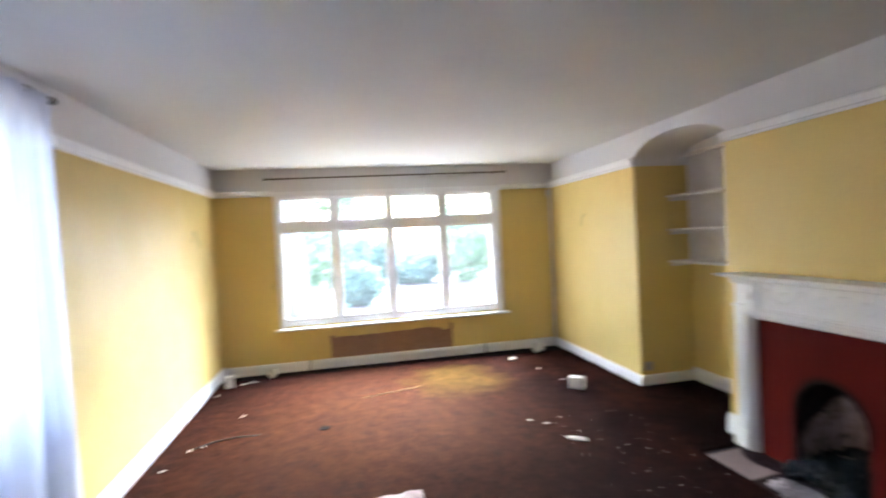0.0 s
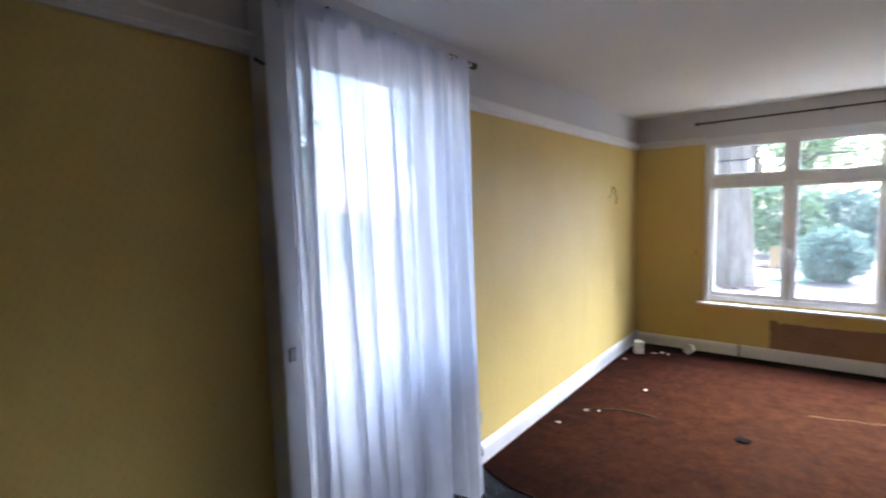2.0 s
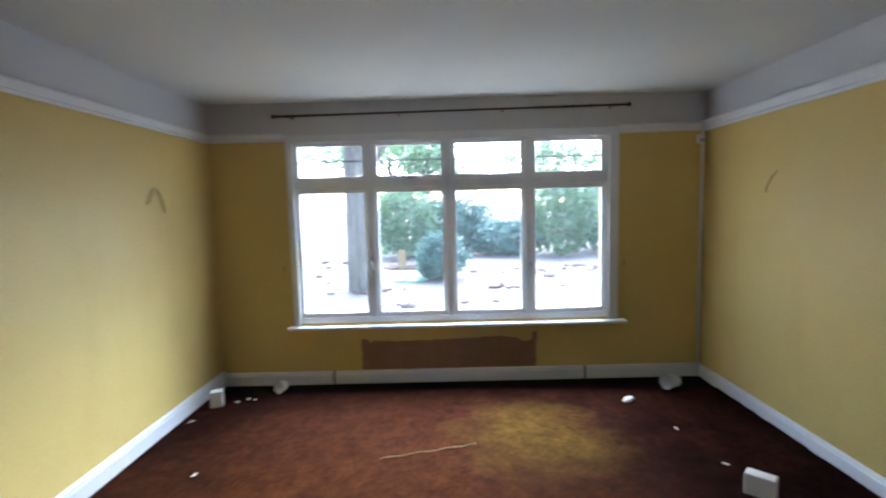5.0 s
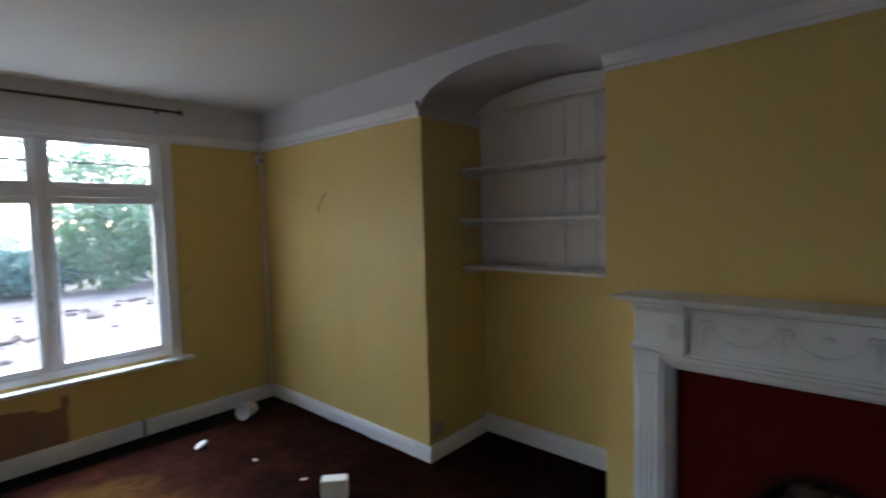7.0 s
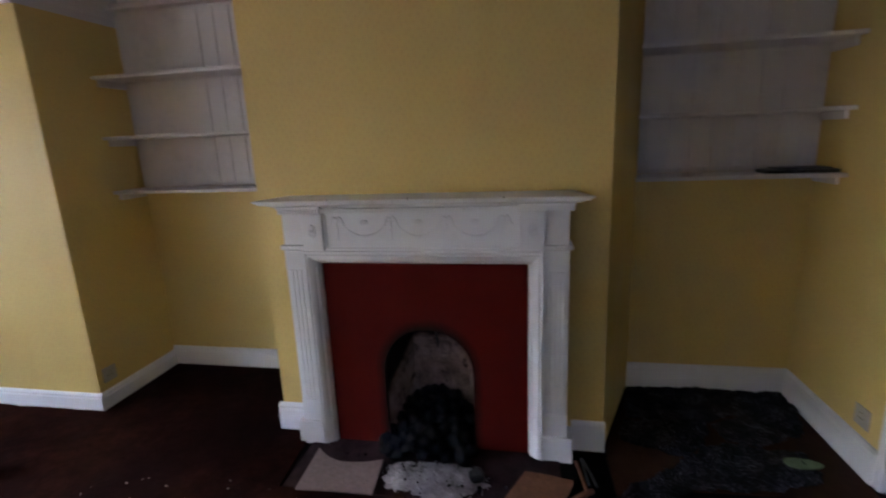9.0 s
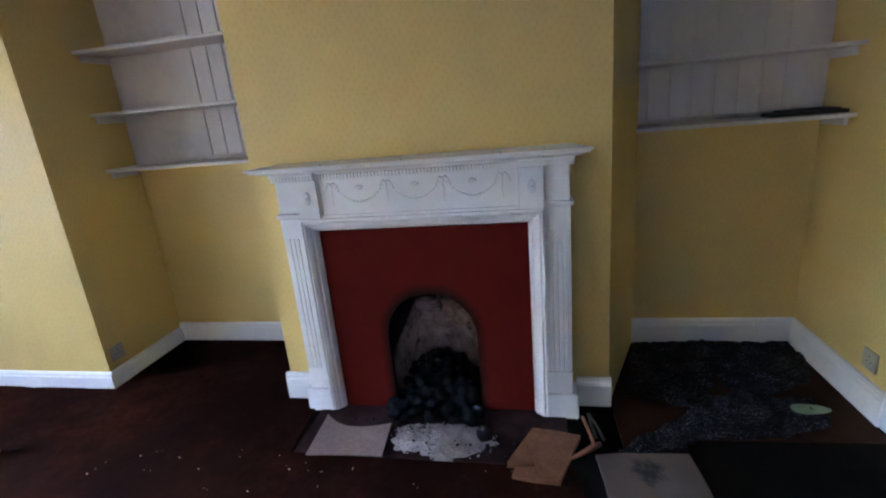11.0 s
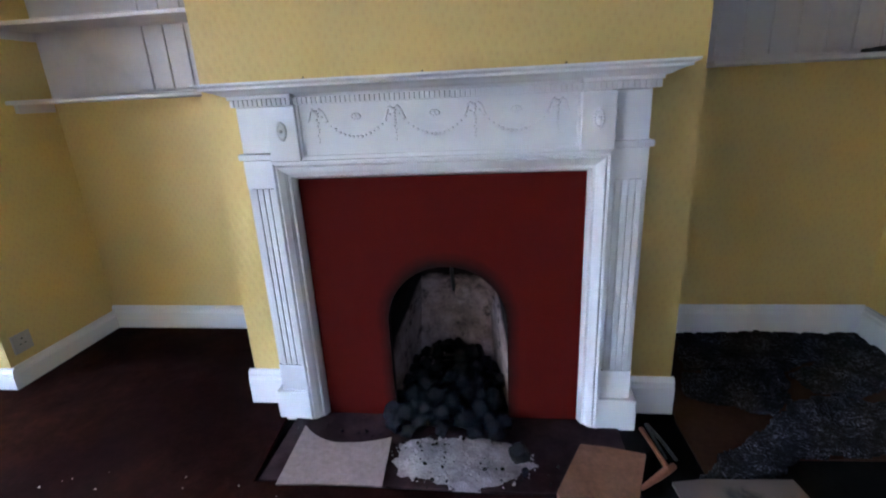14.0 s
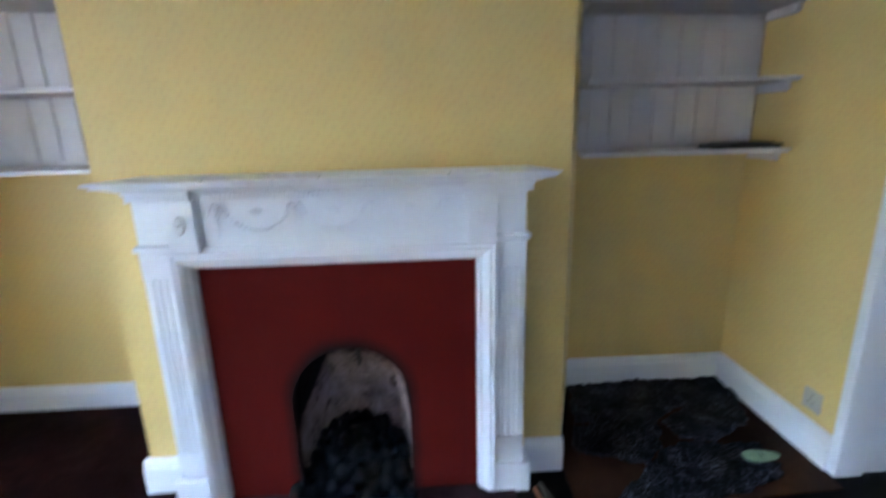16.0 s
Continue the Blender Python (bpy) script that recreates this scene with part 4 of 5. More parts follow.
def make_coals():
    rnd = random.Random(21)
    shapes = []
    for k in range(12):
        bm = bmesh.new()
        sq = (rnd.uniform(1.0, 1.2), rnd.uniform(0.82, 1.0), rnd.uniform(0.78, 0.95))
        bmesh.ops.create_icosphere(bm, subdivisions=3, radius=1.0)
        cuts = [(Vector((rnd.gauss(0, 1), rnd.gauss(0, 1), rnd.gauss(0, 1))).normalized(), rnd.uniform(0.58, 0.84)) for _ in range(13)]
        for v in bm.verts:
            for nrm, d in cuts:
                over = v.co.dot(nrm) - d
                if over > 0:
                    v.co -= nrm * over
            v.co *= 1.12 + 0.05 * noise.noise(v.co * 2.6 + Vector((k, 0, 0))) + 0.025 * noise.noise(v.co * 7 + Vector((0, k, 0)))
            v.co = Vector((v.co.x * sq[0], v.co.y * sq[1], v.co.z * sq[2]))
        me = bpy.data.meshes.new("coal_lump")
        bm.to_mesh(me)
        bm.free()
        me.materials.append(COAL)
        shapes.append(me)
    spots = []
    for k in range(5000):
        x, y = rnd.uniform(4.03, 4.42), rnd.uniform(1.735, 2.155)
        r = rnd.uniform(0.027, 0.038)
        z = 0.022 + heap_height(x, y) * rnd.uniform(0.9, 1.04)
        if (x > 4.15 and abs(y - 1.945) > 0.19) or (x > 4.3 and abs(y - 1.945) > 0.15):
            continue
        if x > 4.13 and z < 0.5 * heap_height(x, y):
            continue
        if all((Vector((x, y, z)) - p).length > (r + q) * 0.86 for p, q in spots):
            spots.append((Vector((x, y, max(z, r * 0.75))), r))
        if len(spots) > 190:
            break
    spots += [(Vector((4.10, 2.155, 0.040)), 0.031), (Vector((4.06, 2.14, 0.030)), 0.024), (Vector((3.92, 1.695, 0.042)), 0.036), (Vector((3.87, 1.68, 0.024)), 0.014)]
    for p, r in spots:
        o = new("coal_lump", rnd.choice(shapes))
        o.matrix_world = Matrix.LocRotScale(p, Euler((rnd.uniform(0, 6), rnd.uniform(0, 6), rnd.uniform(0, 6))), (r, r, r))
        tagged(o, "shiny black lump of coal in the heaped fireplace", "coal", "coals heaped in the fireplace")
    # the dark slack under the lumps
    bm = bmesh.new()
    nx, ny = 16, 16
    g = [[bm.verts.new((4.06 + 0.38 * i / nx, 1.74 + 0.41 * j / ny, 0.004 + 0.72 * heap_height(4.06 + 0.38 * i / nx, 1.74 + 0.41 * j / ny) + rnd.uniform(0, 0.012))) for j in range(ny + 1)] for i in range(nx + 1)]
    for i in range(nx):
        for j in range(ny):
            bm.faces.new((g[i][j], g[i + 1][j], g[i + 1][j + 1], g[i][j + 1]))
    tagged(part("coal_dust", bm, COAL), "black coal dust under the heaped lumps", "coal dust", "", "stuff")


make_coals()


def make_ash():
    rnd = random.Random(2)
    bm = bmesh.new()
    n = 60
    g = []
    for i in range(n + 1):
        row = []
        for j in range(n + 1):
            x, y = 3.75 + 0.34 * i / n, 1.59 + 0.58 * j / n
            u, v = (x - 3.918) / 0.118, (y - 1.885) / 0.235
            d = 1 - (u * u + v * v) + 0.35 * noise.noise(Vector((x * 9, y * 9, 3))) + 0.15 * noise.noise(Vector((x * 28, y * 28, 1)))
            h = max(0.0, d)
            row.append(bm.verts.new((x, y, 0.0065 + (0.038 * min(1, h) ** 1.2 + 0.009 * rnd.random() * min(1, h * 4) if h > 0 else 0))))
        g.append(row)
    for i in range(n):
        for j in range(n):
            q = (g[i][j], g[i + 1][j], g[i + 1][j + 1], g[i][j + 1])
            if max(p.co.z for p in q) > 0.008:
                bm.faces.new(q)
    bmesh.ops.delete(bm, geom=[v for v in bm.verts if not v.link_faces], context="VERTS")
    tagged(part("ash_heap", bm, ASH, smooth=True), "pale grey heap of ash spilled on the hearth", "ash", "", "stuff")


make_ash()
rk = random.Random(77)
bm = bmesh.new()
for k in range(230):
    a, q = rk.uniform(0, 6.283), rk.random() ** 0.5 * rk.choice((0.8, 1.0, 1.12))
    x, y = 3.918 + 0.118 * q * math.cos(a), 1.885 + 0.235 * q * math.sin(a)
    rr = rk.choice((0.002, 0.003, 0.004, 0.007))
    blob(bm, (x, y, 0.011 + 0.036 * max(0.0, 1 - q * q) ** 1.2 + rr * 0.3), rr, 1, (1, 1, 0.8), 0.35, rk)
tagged(part("ash_crumbs", bm, ASH), "pale grey crumbs of ash on and round the ash heap", "ash crumbs", "", "stuff")
bm = bmesh.new()
for k in range(170):
    x, y = rk.gauss(3.93, 0.10), rk.gauss(1.93, 0.22)
    if 3.80 < x < 4.13 and 1.5 < y < 2.5:
        r = rk.choice((0.002, 0.003, 0.004, 0.007))
        blob(bm, (x, y, 0.0105 + r * 0.5 + (0.03 if abs(y - 1.885) < 0.15 and abs(x - 3.92) < 0.07 else 0.0)), r, 1, (1, 1, 0.7), 0.3, rk)
tagged(part("cinder_specks", bm, COAL), "black cinder specks scattered over the ash and hearth", "cinders", "", "stuff")


# ---- loose things on the floor by the hearth ----
def sheet(name, pts, z, th, material, label, category, lift=(0, 0, 0), curl=0.0, dx=0.0):
    """A loose flat board or sheet; lift = (x slope, y slope) of its tilt."""
    bm = bmesh.new()
    cx, cy = sum(p[0] for p in pts) / len(pts), sum(p[1] for p in pts) / len(pts)
    prism(bm, [(x - cx, y - cy) for x, y in pts], 0, th)
    for v in bm.verts:
        v.co.z += v.co.x * lift[0] + v.co.y * lift[1] + curl * (v.co.x ** 2 + v.co.y ** 2)
    low = min(v.co.z for v in bm.verts)
    ob = tagged(part(name, bm, material), label, category)
    ob.location = (cx - dx, cy, z - low)
    return ob


def edge_curve(a, b, sag, n=10):
    """Points from a to b bowed sideways by sag."""
    a, b = Vector((*a, 0)), Vector((*b, 0))
    d = b - a
    nrm = Vector((-d.y, d.x, 0)).normalized()
    return [tuple((a + d * (k / n) + nrm * sag * math.sin(math.pi * k / n))[:2]) for k in range(n)]


card = edge_curve((4.033, 2.452), (3.969, 2.324), -0.012, 5) + edge_curve((3.969, 2.324), (4.0, 2.129), -0.008, 6) + edge_curve((4.0, 2.129), (3.787, 2.114), 0.0) + edge_curve((3.787, 2.114), (3.767, 2.444), -0.012) + [(3.767, 2.444)]
sheet("cardboard_sheet", card, 0.0135, 0.005, CARD, "tan cardboard sheet with a curved edge on the hearth", "cardboard", (0.02, 0.0), 0.25)
brd = [(3.985, 1.494), (3.974, 1.405), (3.948, 1.299), (3.693, 1.395), (3.70, 1.50), (3.714, 1.573), (3.755, 1.562), (3.762, 1.487), (3.775, 1.485), (3.771, 1.585), (3.785, 1.592)]
sheet("broken_board", brd, 0.0105, 0.02, WOODBOARD, "worn brown broken board with a split, on the hearth edge", "board", (0.03, -0.01))
mat_pts = ragged([(3.849, 1.251), (3.87, 1.145), (3.885, 0.90), (3.81, 0.89), (3.56, 0.87), (3.50, 1.22)], 0.07, 0.004, 7)


def make_stained_tile():
    m = Mat("pale_carpet_offcut_with_black_scorch", 0.95)
    c = m.ramp(m.noise(8, 5), (0.3, (0.08, 0.055, 0.044)), (0.7, (0.115, 0.083, 0.068)))
    d = m.n.new("ShaderNodeVectorMath")
    d.operation = "DISTANCE"
    m.l.new(m.co, d.inputs[0])
    d.inputs[1].default_value = (0.088, -0.005, 0.01)
    mixd = m.n.new("ShaderNodeMath")
    mixd.operation = "MULTIPLY_ADD"
    m.l.new(m.noise(16, 5, 0.7), mixd.inputs[0])
    mixd.inputs[1].default_value = 0.14
    m.l.new(d.outputs["Value"], mixd.inputs[2])
    s = m.ramp(mixd.outputs[0], (0.105, grey(0.97)), (0.14, grey(0.0)))
    m.color(m.mix(s, c, (0.012, 0.01, 0.011)))
    m.bump(m.noise(200, 2), 0.5, 0.002)
    return m.m


sheet("carpet_offcut", mat_pts, 0.0005, 0.012, make_stained_tile(), "pale beige offcut with a black scorch mark, on the floor", "carpet offcut", (0.03, 0.02))

# wooden hammer and dark metal tongs
ham = thing("hammer", "orange-brown wooden hammer handle lying beside the hearth", "hammer")
part("handle", tube(bmesh.new(), [(4.085, 1.276, 0.028), (3.98, 1.26, 0.030), (3.895, 1.249, 0.033)], [0.008, 0.007, 0.009], 8), STICK, ham, smooth=True)
part("head", tube(bmesh.new(), [(3.912, 1.225, 0.03), (3.885, 1.262, 0.03), (3.82, 1.345, 0.028)], [0.010, 0.013, 0.007], 8), STICK, ham, smooth=True)
tongs = thing("fire_tongs", "thin dark metal fire tongs beside the hammer", "fire tongs")
part("arm", tube(bmesh.new(), [(4.12, 1.25, 0.02), (4.03, 1.244, 0.022), (3.955, 1.235, 0.02)], 0.006, 6), BLACK, tongs)
part("arm", tube(bmesh.new(), [(4.12, 1.246, 0.02), (4.03, 1.222, 0.022), (3.95, 1.205, 0.02)], 0.006, 6), BLACK, tongs)

# stripped floor of the far alcove: hardboard with scraps of felt
hb = [(4.81, 0.135), (4.81, 0.92), (4.27, 1.12), (4.15, 1.136), (3.91, 1.13), (3.99, 0.85), (4.02, 0.135)]
struct("floor_hardboard", prism(bmesh.new(), hb, 0.0, 0.006), HARDBOARD, "brown hardboard floor in the alcove", "floor")


def inside(x, y, pts):
    """Whether a point lies in an outline."""
    hit = False
    for (x0, y0), (x1, y1) in zip(pts, pts[1:] + pts[:1]):
        if (y0 > y) != (y1 > y) and x < (x1 - x0) * (y - y0) / (y1 - y0) + x0:
            hit = not hit
    return hit


def felt(pts, seed, z, relief=0.012, label="torn blue-grey felt underlay scrap lying on the hardboard"):
    """A crumpled, frayed scrap: a fine uneven sheet with its edge turned down."""
    out, step = ragged(pts, 0.03, 0.012, seed), 0.011
    x0, x1, y0, y1 = min(p[0] for p in out), max(p[0] for p in out), min(p[1] for p in out), max(p[1] for p in out)
    bm, seen = bmesh.new(), {}

    def vert(i, j):
        if (i, j) not in seen:
            x, y = x0 + i * step, y0 + j * step
            h = relief * (0.55 + noise.noise(Vector((x * 8, y * 8, seed))) + 0.55 * noise.noise(Vector((x * 26, y * 26, seed))))
            jx, jy = noise.noise(Vector((x * 60, y * 60, 5))), noise.noise(Vector((x * 60, y * 60, 9)))
            seen[i, j] = bm.verts.new((x + jx * 0.005, y + jy * 0.005, 0.006 + max(0.0, h)))
        return seen[i, j]

    for i in range(int((x1 - x0) / step) + 1):
        for j in range(int((y1 - y0) / step) + 1):
            if inside(x0 + (i + 0.5) * step, y0 + (j + 0.5) * step, out):
                bm.faces.new((vert(i, j), vert(i + 1, j), vert(i + 1, j + 1), vert(i, j + 1)))
    edge = bmesh.ops.extrude_edge_only(bm, edges=[e for e in bm.edges if len(e.link_faces) == 1])
    for v in edge["geom"]:
        if isinstance(v, bmesh.types.BMVert):
            v.co.z = 0.0
    ob = tagged(part("underlay_scrap", bm, UNDERLAY), label, "underlay", "scraps of underlay")
    ob.location.z = z
    return ob


felt([(4.805, 0.93), (4.805, 0.14), (4.624, 0.14), (4.645, 0.34), (4.49, 0.60), (4.495, 0.99)], 1, 0.0065)
felt([(4.455, 1.01), (4.49, 0.61), (4.28, 0.70), (4.20, 0.778), (4.225, 0.873), (4.30, 1.055)], 2, 0.0066)
felt([(4.458, 0.60), (4.64, 0.33), (4.62, 0.15), (4.45, 0.20), (4.31, 0.44), (4.345, 0.58)], 3, 0.0067, 0.014)
felt([(3.884, 1.166), (4.007, 1.011), (4.12, 0.857), (4.195, 0.77), (4.27, 0.69), (4.30, 0.57), (4.29, 0.40), (4.28, 0.30), (4.10, 0.30), (4.025, 0.525), (3.996, 0.79), (3.902, 0.962)], 4, 0.0068, 0.018)
felt([(4.60, 0.70), (4.565, 0.625), (4.42, 0.66), (4.285, 0.712), (4.25, 0.75), (4.36, 0.757), (4.48, 0.75)], 5, 0.021, 0.022, "shiny shredded strand of felt underlay lying over other scraps")
bm = bmesh.new()
prism(bm, [(4.185 + 0.035 * math.cos(a), 0.345 + 0.075 * math.sin(a) + 0.01 * math.cos(2 * a)) for a in [k * math.pi / 9 for k in range(18)]], 0.0295, 0.033)
tagged(part("green_card_scrap", bm, GREEN), "pale green oval scrap of card on the underlay", "card scrap")

# underlay showing at the garden door
ob = struct("floor_underlay", prism(bmesh.new(), ragged([(0.0, 2.56), (0.0, YEND), (2.4, YEND), (2.4, -0.4), (2.2, 0.2), (2.2, 1.7), (1.9, 2.50), (0.85, 2.6), (0.4, 2.55)], 0.1, 0.01, 9, (0, 1, 2)), 0.0, 0.006),
            UNDERLAY, "grey-blue felt underlay where the carpet is gone", "floor")


# ---- door casing beside the far alcove ----
d2 = tagged(new("door_2"), "white painted door casing beside the alcove", "door frame", "", "structure")
part("architrave", B((XS - 0.022, XS + 0.02, 0.01, YS + 0.012, 0, 2.1), bevel=0.005), WHITE, d2)
part("architrave", B((XS - 0.022, XS, -0.95, -0.85, 0, 2.1), bevel=0.005), WHITE, d2)
part("architrave", B((XS - 0.022, XS, -0.85, 0.01, 2.0, 2.1), bevel=0.005), WHITE, d2)
leaf = part("door_leaf", B((XS - 0.012, XS - 0.001, -0.85, 0.01, 0.01, 2.0)), WHITE, d2)


# ---- sockets, sensor, wires ----
def socket_plate(p, out, label, group="wall sockets"):
    """A square three-pin socket plate; out is the wall's normal."""
    t = thing("wall_socket", label, "socket", group, p)
    o = Vector(out)
    s = Vector((0, 0, 1)).cross(o)
    bm = bmesh.new()

    def slab(a0, a1, z0, z1, d0, d1, bev):
        c = o * ((d0 + d1) / 2) + s * ((a0 + a1) / 2) + Vector((0, 0, (z0 + z1) / 2))
        h = [abs(o[i]) * (d1 - d0) / 2 + abs(s[i]) * (a1 - a0) / 2 for i in range(2)]
        return B((c.x - h[0], c.x + h[0], c.y - h[1], c.y + h[1], z0, z1), bevel=bev)

    part("plate", slab(-0.043, 0.043, -0.043, 0.043, 0, 0.009, 0.003), CREAM, t)
    for a, z, w, h in ((0, 0.018, 0.004, 0.008), (-0.011, -0.006, 0.007, 0.004), (0.011, -0.006, 0.007, 0.004)):
        part("pin_hole", slab(a - w / 2 - 0.001, a + w / 2 + 0.001, z - h / 2, z + h / 2, 0.0088, 0.0098, 0), BLACK, t)
    part("rocker", slab(0.018, 0.03, 0.012, 0.03, 0.0085, 0.012, 0.001), CREAM, t)


socket_plate((4.32, YP, 0.195), (0, -1, 0), "square cream wall socket low in the alcove")
socket_plate((4.24, YS, 0.235), (0, 1, 0), "square cream wall socket low in the far alcove")
socket_plate((0.0, 2.56, 0.30), (1, 0, 0), "square white wall socket beside the garden door")
sens = thing("alarm_sensor", "small white alarm sensor box high in the corner", "sensor")
part("body", B((XE - 0.075, XE - 0.02, YN - 0.05, YN - 0.001, 2.03, 2.105), bevel=0.008), PLASTIC, sens)
part("lens", B((XE - 0.065, XE - 0.03, YN - 0.056, YN - 0.05, 2.04, 2.07), bevel=0.002), CREAM, sens)
struct("trim_corner_pipe", tube(bmesh.new(), [(XE - 0.035, YN - 0.03, 0.1), (XE - 0.035, YN - 0.03, 2.13)], 0.011, 10), WHITE, "thin white painted pipe in the corner", "pipe", True)


def wire_stub(pts, label):
    tagged(part("wire_stub", tube(bmesh.new(), pts, 0.0032, 6), BLACK), label, "wire", "wall light wires")


wire_stub([(XE - 0.004, 4.85, 1.735), (XE - 0.02, 4.88, 1.70), (XE - 0.022, 4.93, 1.63), (XE - 0.004, 4.955, 1.595)], "short dark cable stub where a wall light hung")
wire_stub([(0.004, 4.93, 1.725), (0.016, 4.90, 1.69), (0.016, 4.87, 1.65), (0.006, 4.855, 1.62)], "thin dark second core of the cut wall light cable")
wire_stub([(0.004, 4.95, 1.735), (0.018, 4.98, 1.70), (0.02, 5.02, 1.62), (0.004, 5.05, 1.56)], "short dark cable stub where a wall light hung")
for x, z in ((3.56, 1.035), (0.60, 1.045)):
    tagged(part("curtain_hook", tube(bmesh.new(), [(x, YN, z + 0.02), (x, YN - 0.02, z + 0.015), (x, YN - 0.022, z - 0.02), (x, YN - 0.005, z - 0.03)], 0.004, 6), BRASS),
           "small brass curtain tie hook on the wall", "hook", "tie hooks")
for x in (1.0, 3.22):
    bm = tube(bmesh.new(), [(x, YN - 0.03, 0.0), (x, YN - 0.03, 0.09), (x, YN - 0.022, 0.125)], 0.012, 10)
    tagged(part("capped_pipe", bm, LEAD, smooth=True), "short cut-off radiator pipe rising beside the skirting", "pipe", "cut-off radiator pipes")


# ---- litter ----
def cup(p, turn, label, r=0.045, h=0.095):
    t = thing("paper_cup", label, "cup", "", p)
    bm = bmesh.new()
    n = 20
    prof = [(0.0, 0.004), (r * 0.74, 0.004), (r * 0.75, 0.0), (r * 0.78, 0.0), (r, h), (r * 1.06, h), (r * 1.06, h - 0.004), (r * 0.95, h - 0.004), (r * 0.72, 0.012), (0, 0.012)]
    rings = [[bm.verts.new((a * math.cos(2 * math.pi * k / n), a * math.sin(2 * math.pi * k / n), z)) for k in range(n)] if a else [bm.verts.new((0, 0, z))] for a, z in prof]
    for a, b in zip(rings, rings[1:]):
        for k in range(n):
            q = [a[k % len(a)], a[(k + 1) % len(a)], b[(k + 1) % len(b)], b[k % len(b)]]
            q = list(dict.fromkeys(q))
            if len(q) > 2:
                bm.faces.new(q)
    part("body", bm, PLASTIC, t, smooth=True)
    t.rotation_euler = turn
    return t


bm = B((-0.075, 0.075, -0.04, 0.04, 0, 0.12), bevel=0.006)
bx = tagged(part("white_box", bm, PAPER), "small white cardboard box standing on the carpet", "box")
bx.scale = (0.92, 0.92, 0.95)
bx.location, bx.rotation_euler = (3.63, 4.0, 0.0132), (0, 0, -0.75)
cup((3.90, 5.47, 0.068), (1.45, 0.1, -1.1), "white plastic cup lying on its side under the window", 0.06, 0.13)
cup((0.60, 5.60, 0.055), (1.5, 0, -0.4), "cream plastic cup lying on its side by the skirting", 0.05, 0.07)
bm = B((-0.045, 0.045, -0.04, 0.04, 0, 0.125), bevel=0.005)
b2 = tagged(part("white_carton", bm, PAPER), "white carton standing in the corner by the skirting", "carton")
b2.location, b2.rotation_euler = (0.16, 5.30, 0.0132), (0, 0, 0.3)
bm = bmesh.new()
blob(bm, (0, 0, 0.02), 1, 2, (0.055, 0.028, 0.02), 0.12, random.Random(3))
ob = tagged(part("paper_wad", bm, PAPER), "crumpled white paper wad lying on the carpet", "paper")
ob.location, ob.rotation_euler = (3.40, 5.20, 0.0132), (0, 0, 0.6)
rl = random.Random(17)
scr = [(0.10, 5.02), (0.30, 5.36), (0.36, 5.42), (0.42, 5.40), (0.245, 3.66), (0.33, 3.70), (0.16, 3.35), (0.5, 4.3), (2.9, 3.4), (3.55, 4.75), (3.62, 4.3), (3.0, 3.3)]
for x, y in scr:
    bm = bmesh.new()
    s = rl.uniform(0.010, 0.022)
    blob(bm, (0, 0, 0), s, 1, (1.4, 0.7, 0.25), 0.3, rl)
    o = tagged(part("litter_scrap", bm, PAPER), "tiny white scrap of litter on the carpet", "litter", "scraps on the carpet")
    o.location, o.rotation_euler = (x, y, 0.0132 + s * 0.22), (0, 0, rl.uniform(0, 3))
bm = bmesh.new()
for k in range(130):
    x, y = rl.uniform(3.0, 3.84), rl.uniform(1.5, 3.4)
    s = rl.choice((0.0012, 0.0016, 0.002, 0.0035))
    blob(bm, (x, y, 0.013 + s * 0.5), s, 1, (1, 1, 0.7), 0.3, rl)
tagged(part("crumbs", bm, PAPER), "pale crumbs and grit scattered on the carpet before the hearth", "crumbs", "", "stuff")
for pts, r in (([(0.24, 3.66, 0.017), (0.4, 3.78, 0.018), (0.55, 3.82, 0.017), (0.72, 3.80, 0.017)], 0.004),):
    tagged(part("loose_cable", tube(bmesh.new(), pts, r, 6), BLACK), "thin dark loose cable on the carpet", "cable")
bm = blob(bmesh.new(), (0, 0, 0), 1, 2, (0.05, 0.035, 0.012), 0.25, random.Random(9))
ob = tagged(part("dirt_clod", bm, DARKFLOOR), "small dark clod of dirt on the carpet", "dirt")
ob.location = (1.245, 3.77, 0.018)


def make_pink_strip():
    """A bunched strip of pink foam backing along the torn carpet edge."""
    bm = bmesh.new()
    nx, ny = 70, 10
    g = []
    for i in range(nx + 1):
        x = 0.92 + 0.95 * i / nx
        w = 0.055 + 0.018 * noise.noise(Vector((x * 7, 0, 0)))
        c = 2.505 + 0.02 * noise.noise(Vector((x * 3, 4, 0)))
        row = []
        for j in range(ny + 1):
            f = j / ny * 2 - 1
            h = 0.034 * (1 - f * f) ** 0.6 * (0.75 + 0.6 * noise.noise(Vector((x * 12, f * 2, 7))))
            row.append(bm.verts.new((x, c + f * w, 0.0135 + max(0, h))))
        g.append(row)
    for i in range(nx):
        for j in range(ny):
            bm.faces.new((g[i][j], g[i + 1][j], g[i + 1][j + 1], g[i][j + 1]))
    tagged(part("foam_strip", bm, PINK, smooth=True), "bunched strip of pale pink foam backing along the torn carpet edge", "foam strip")


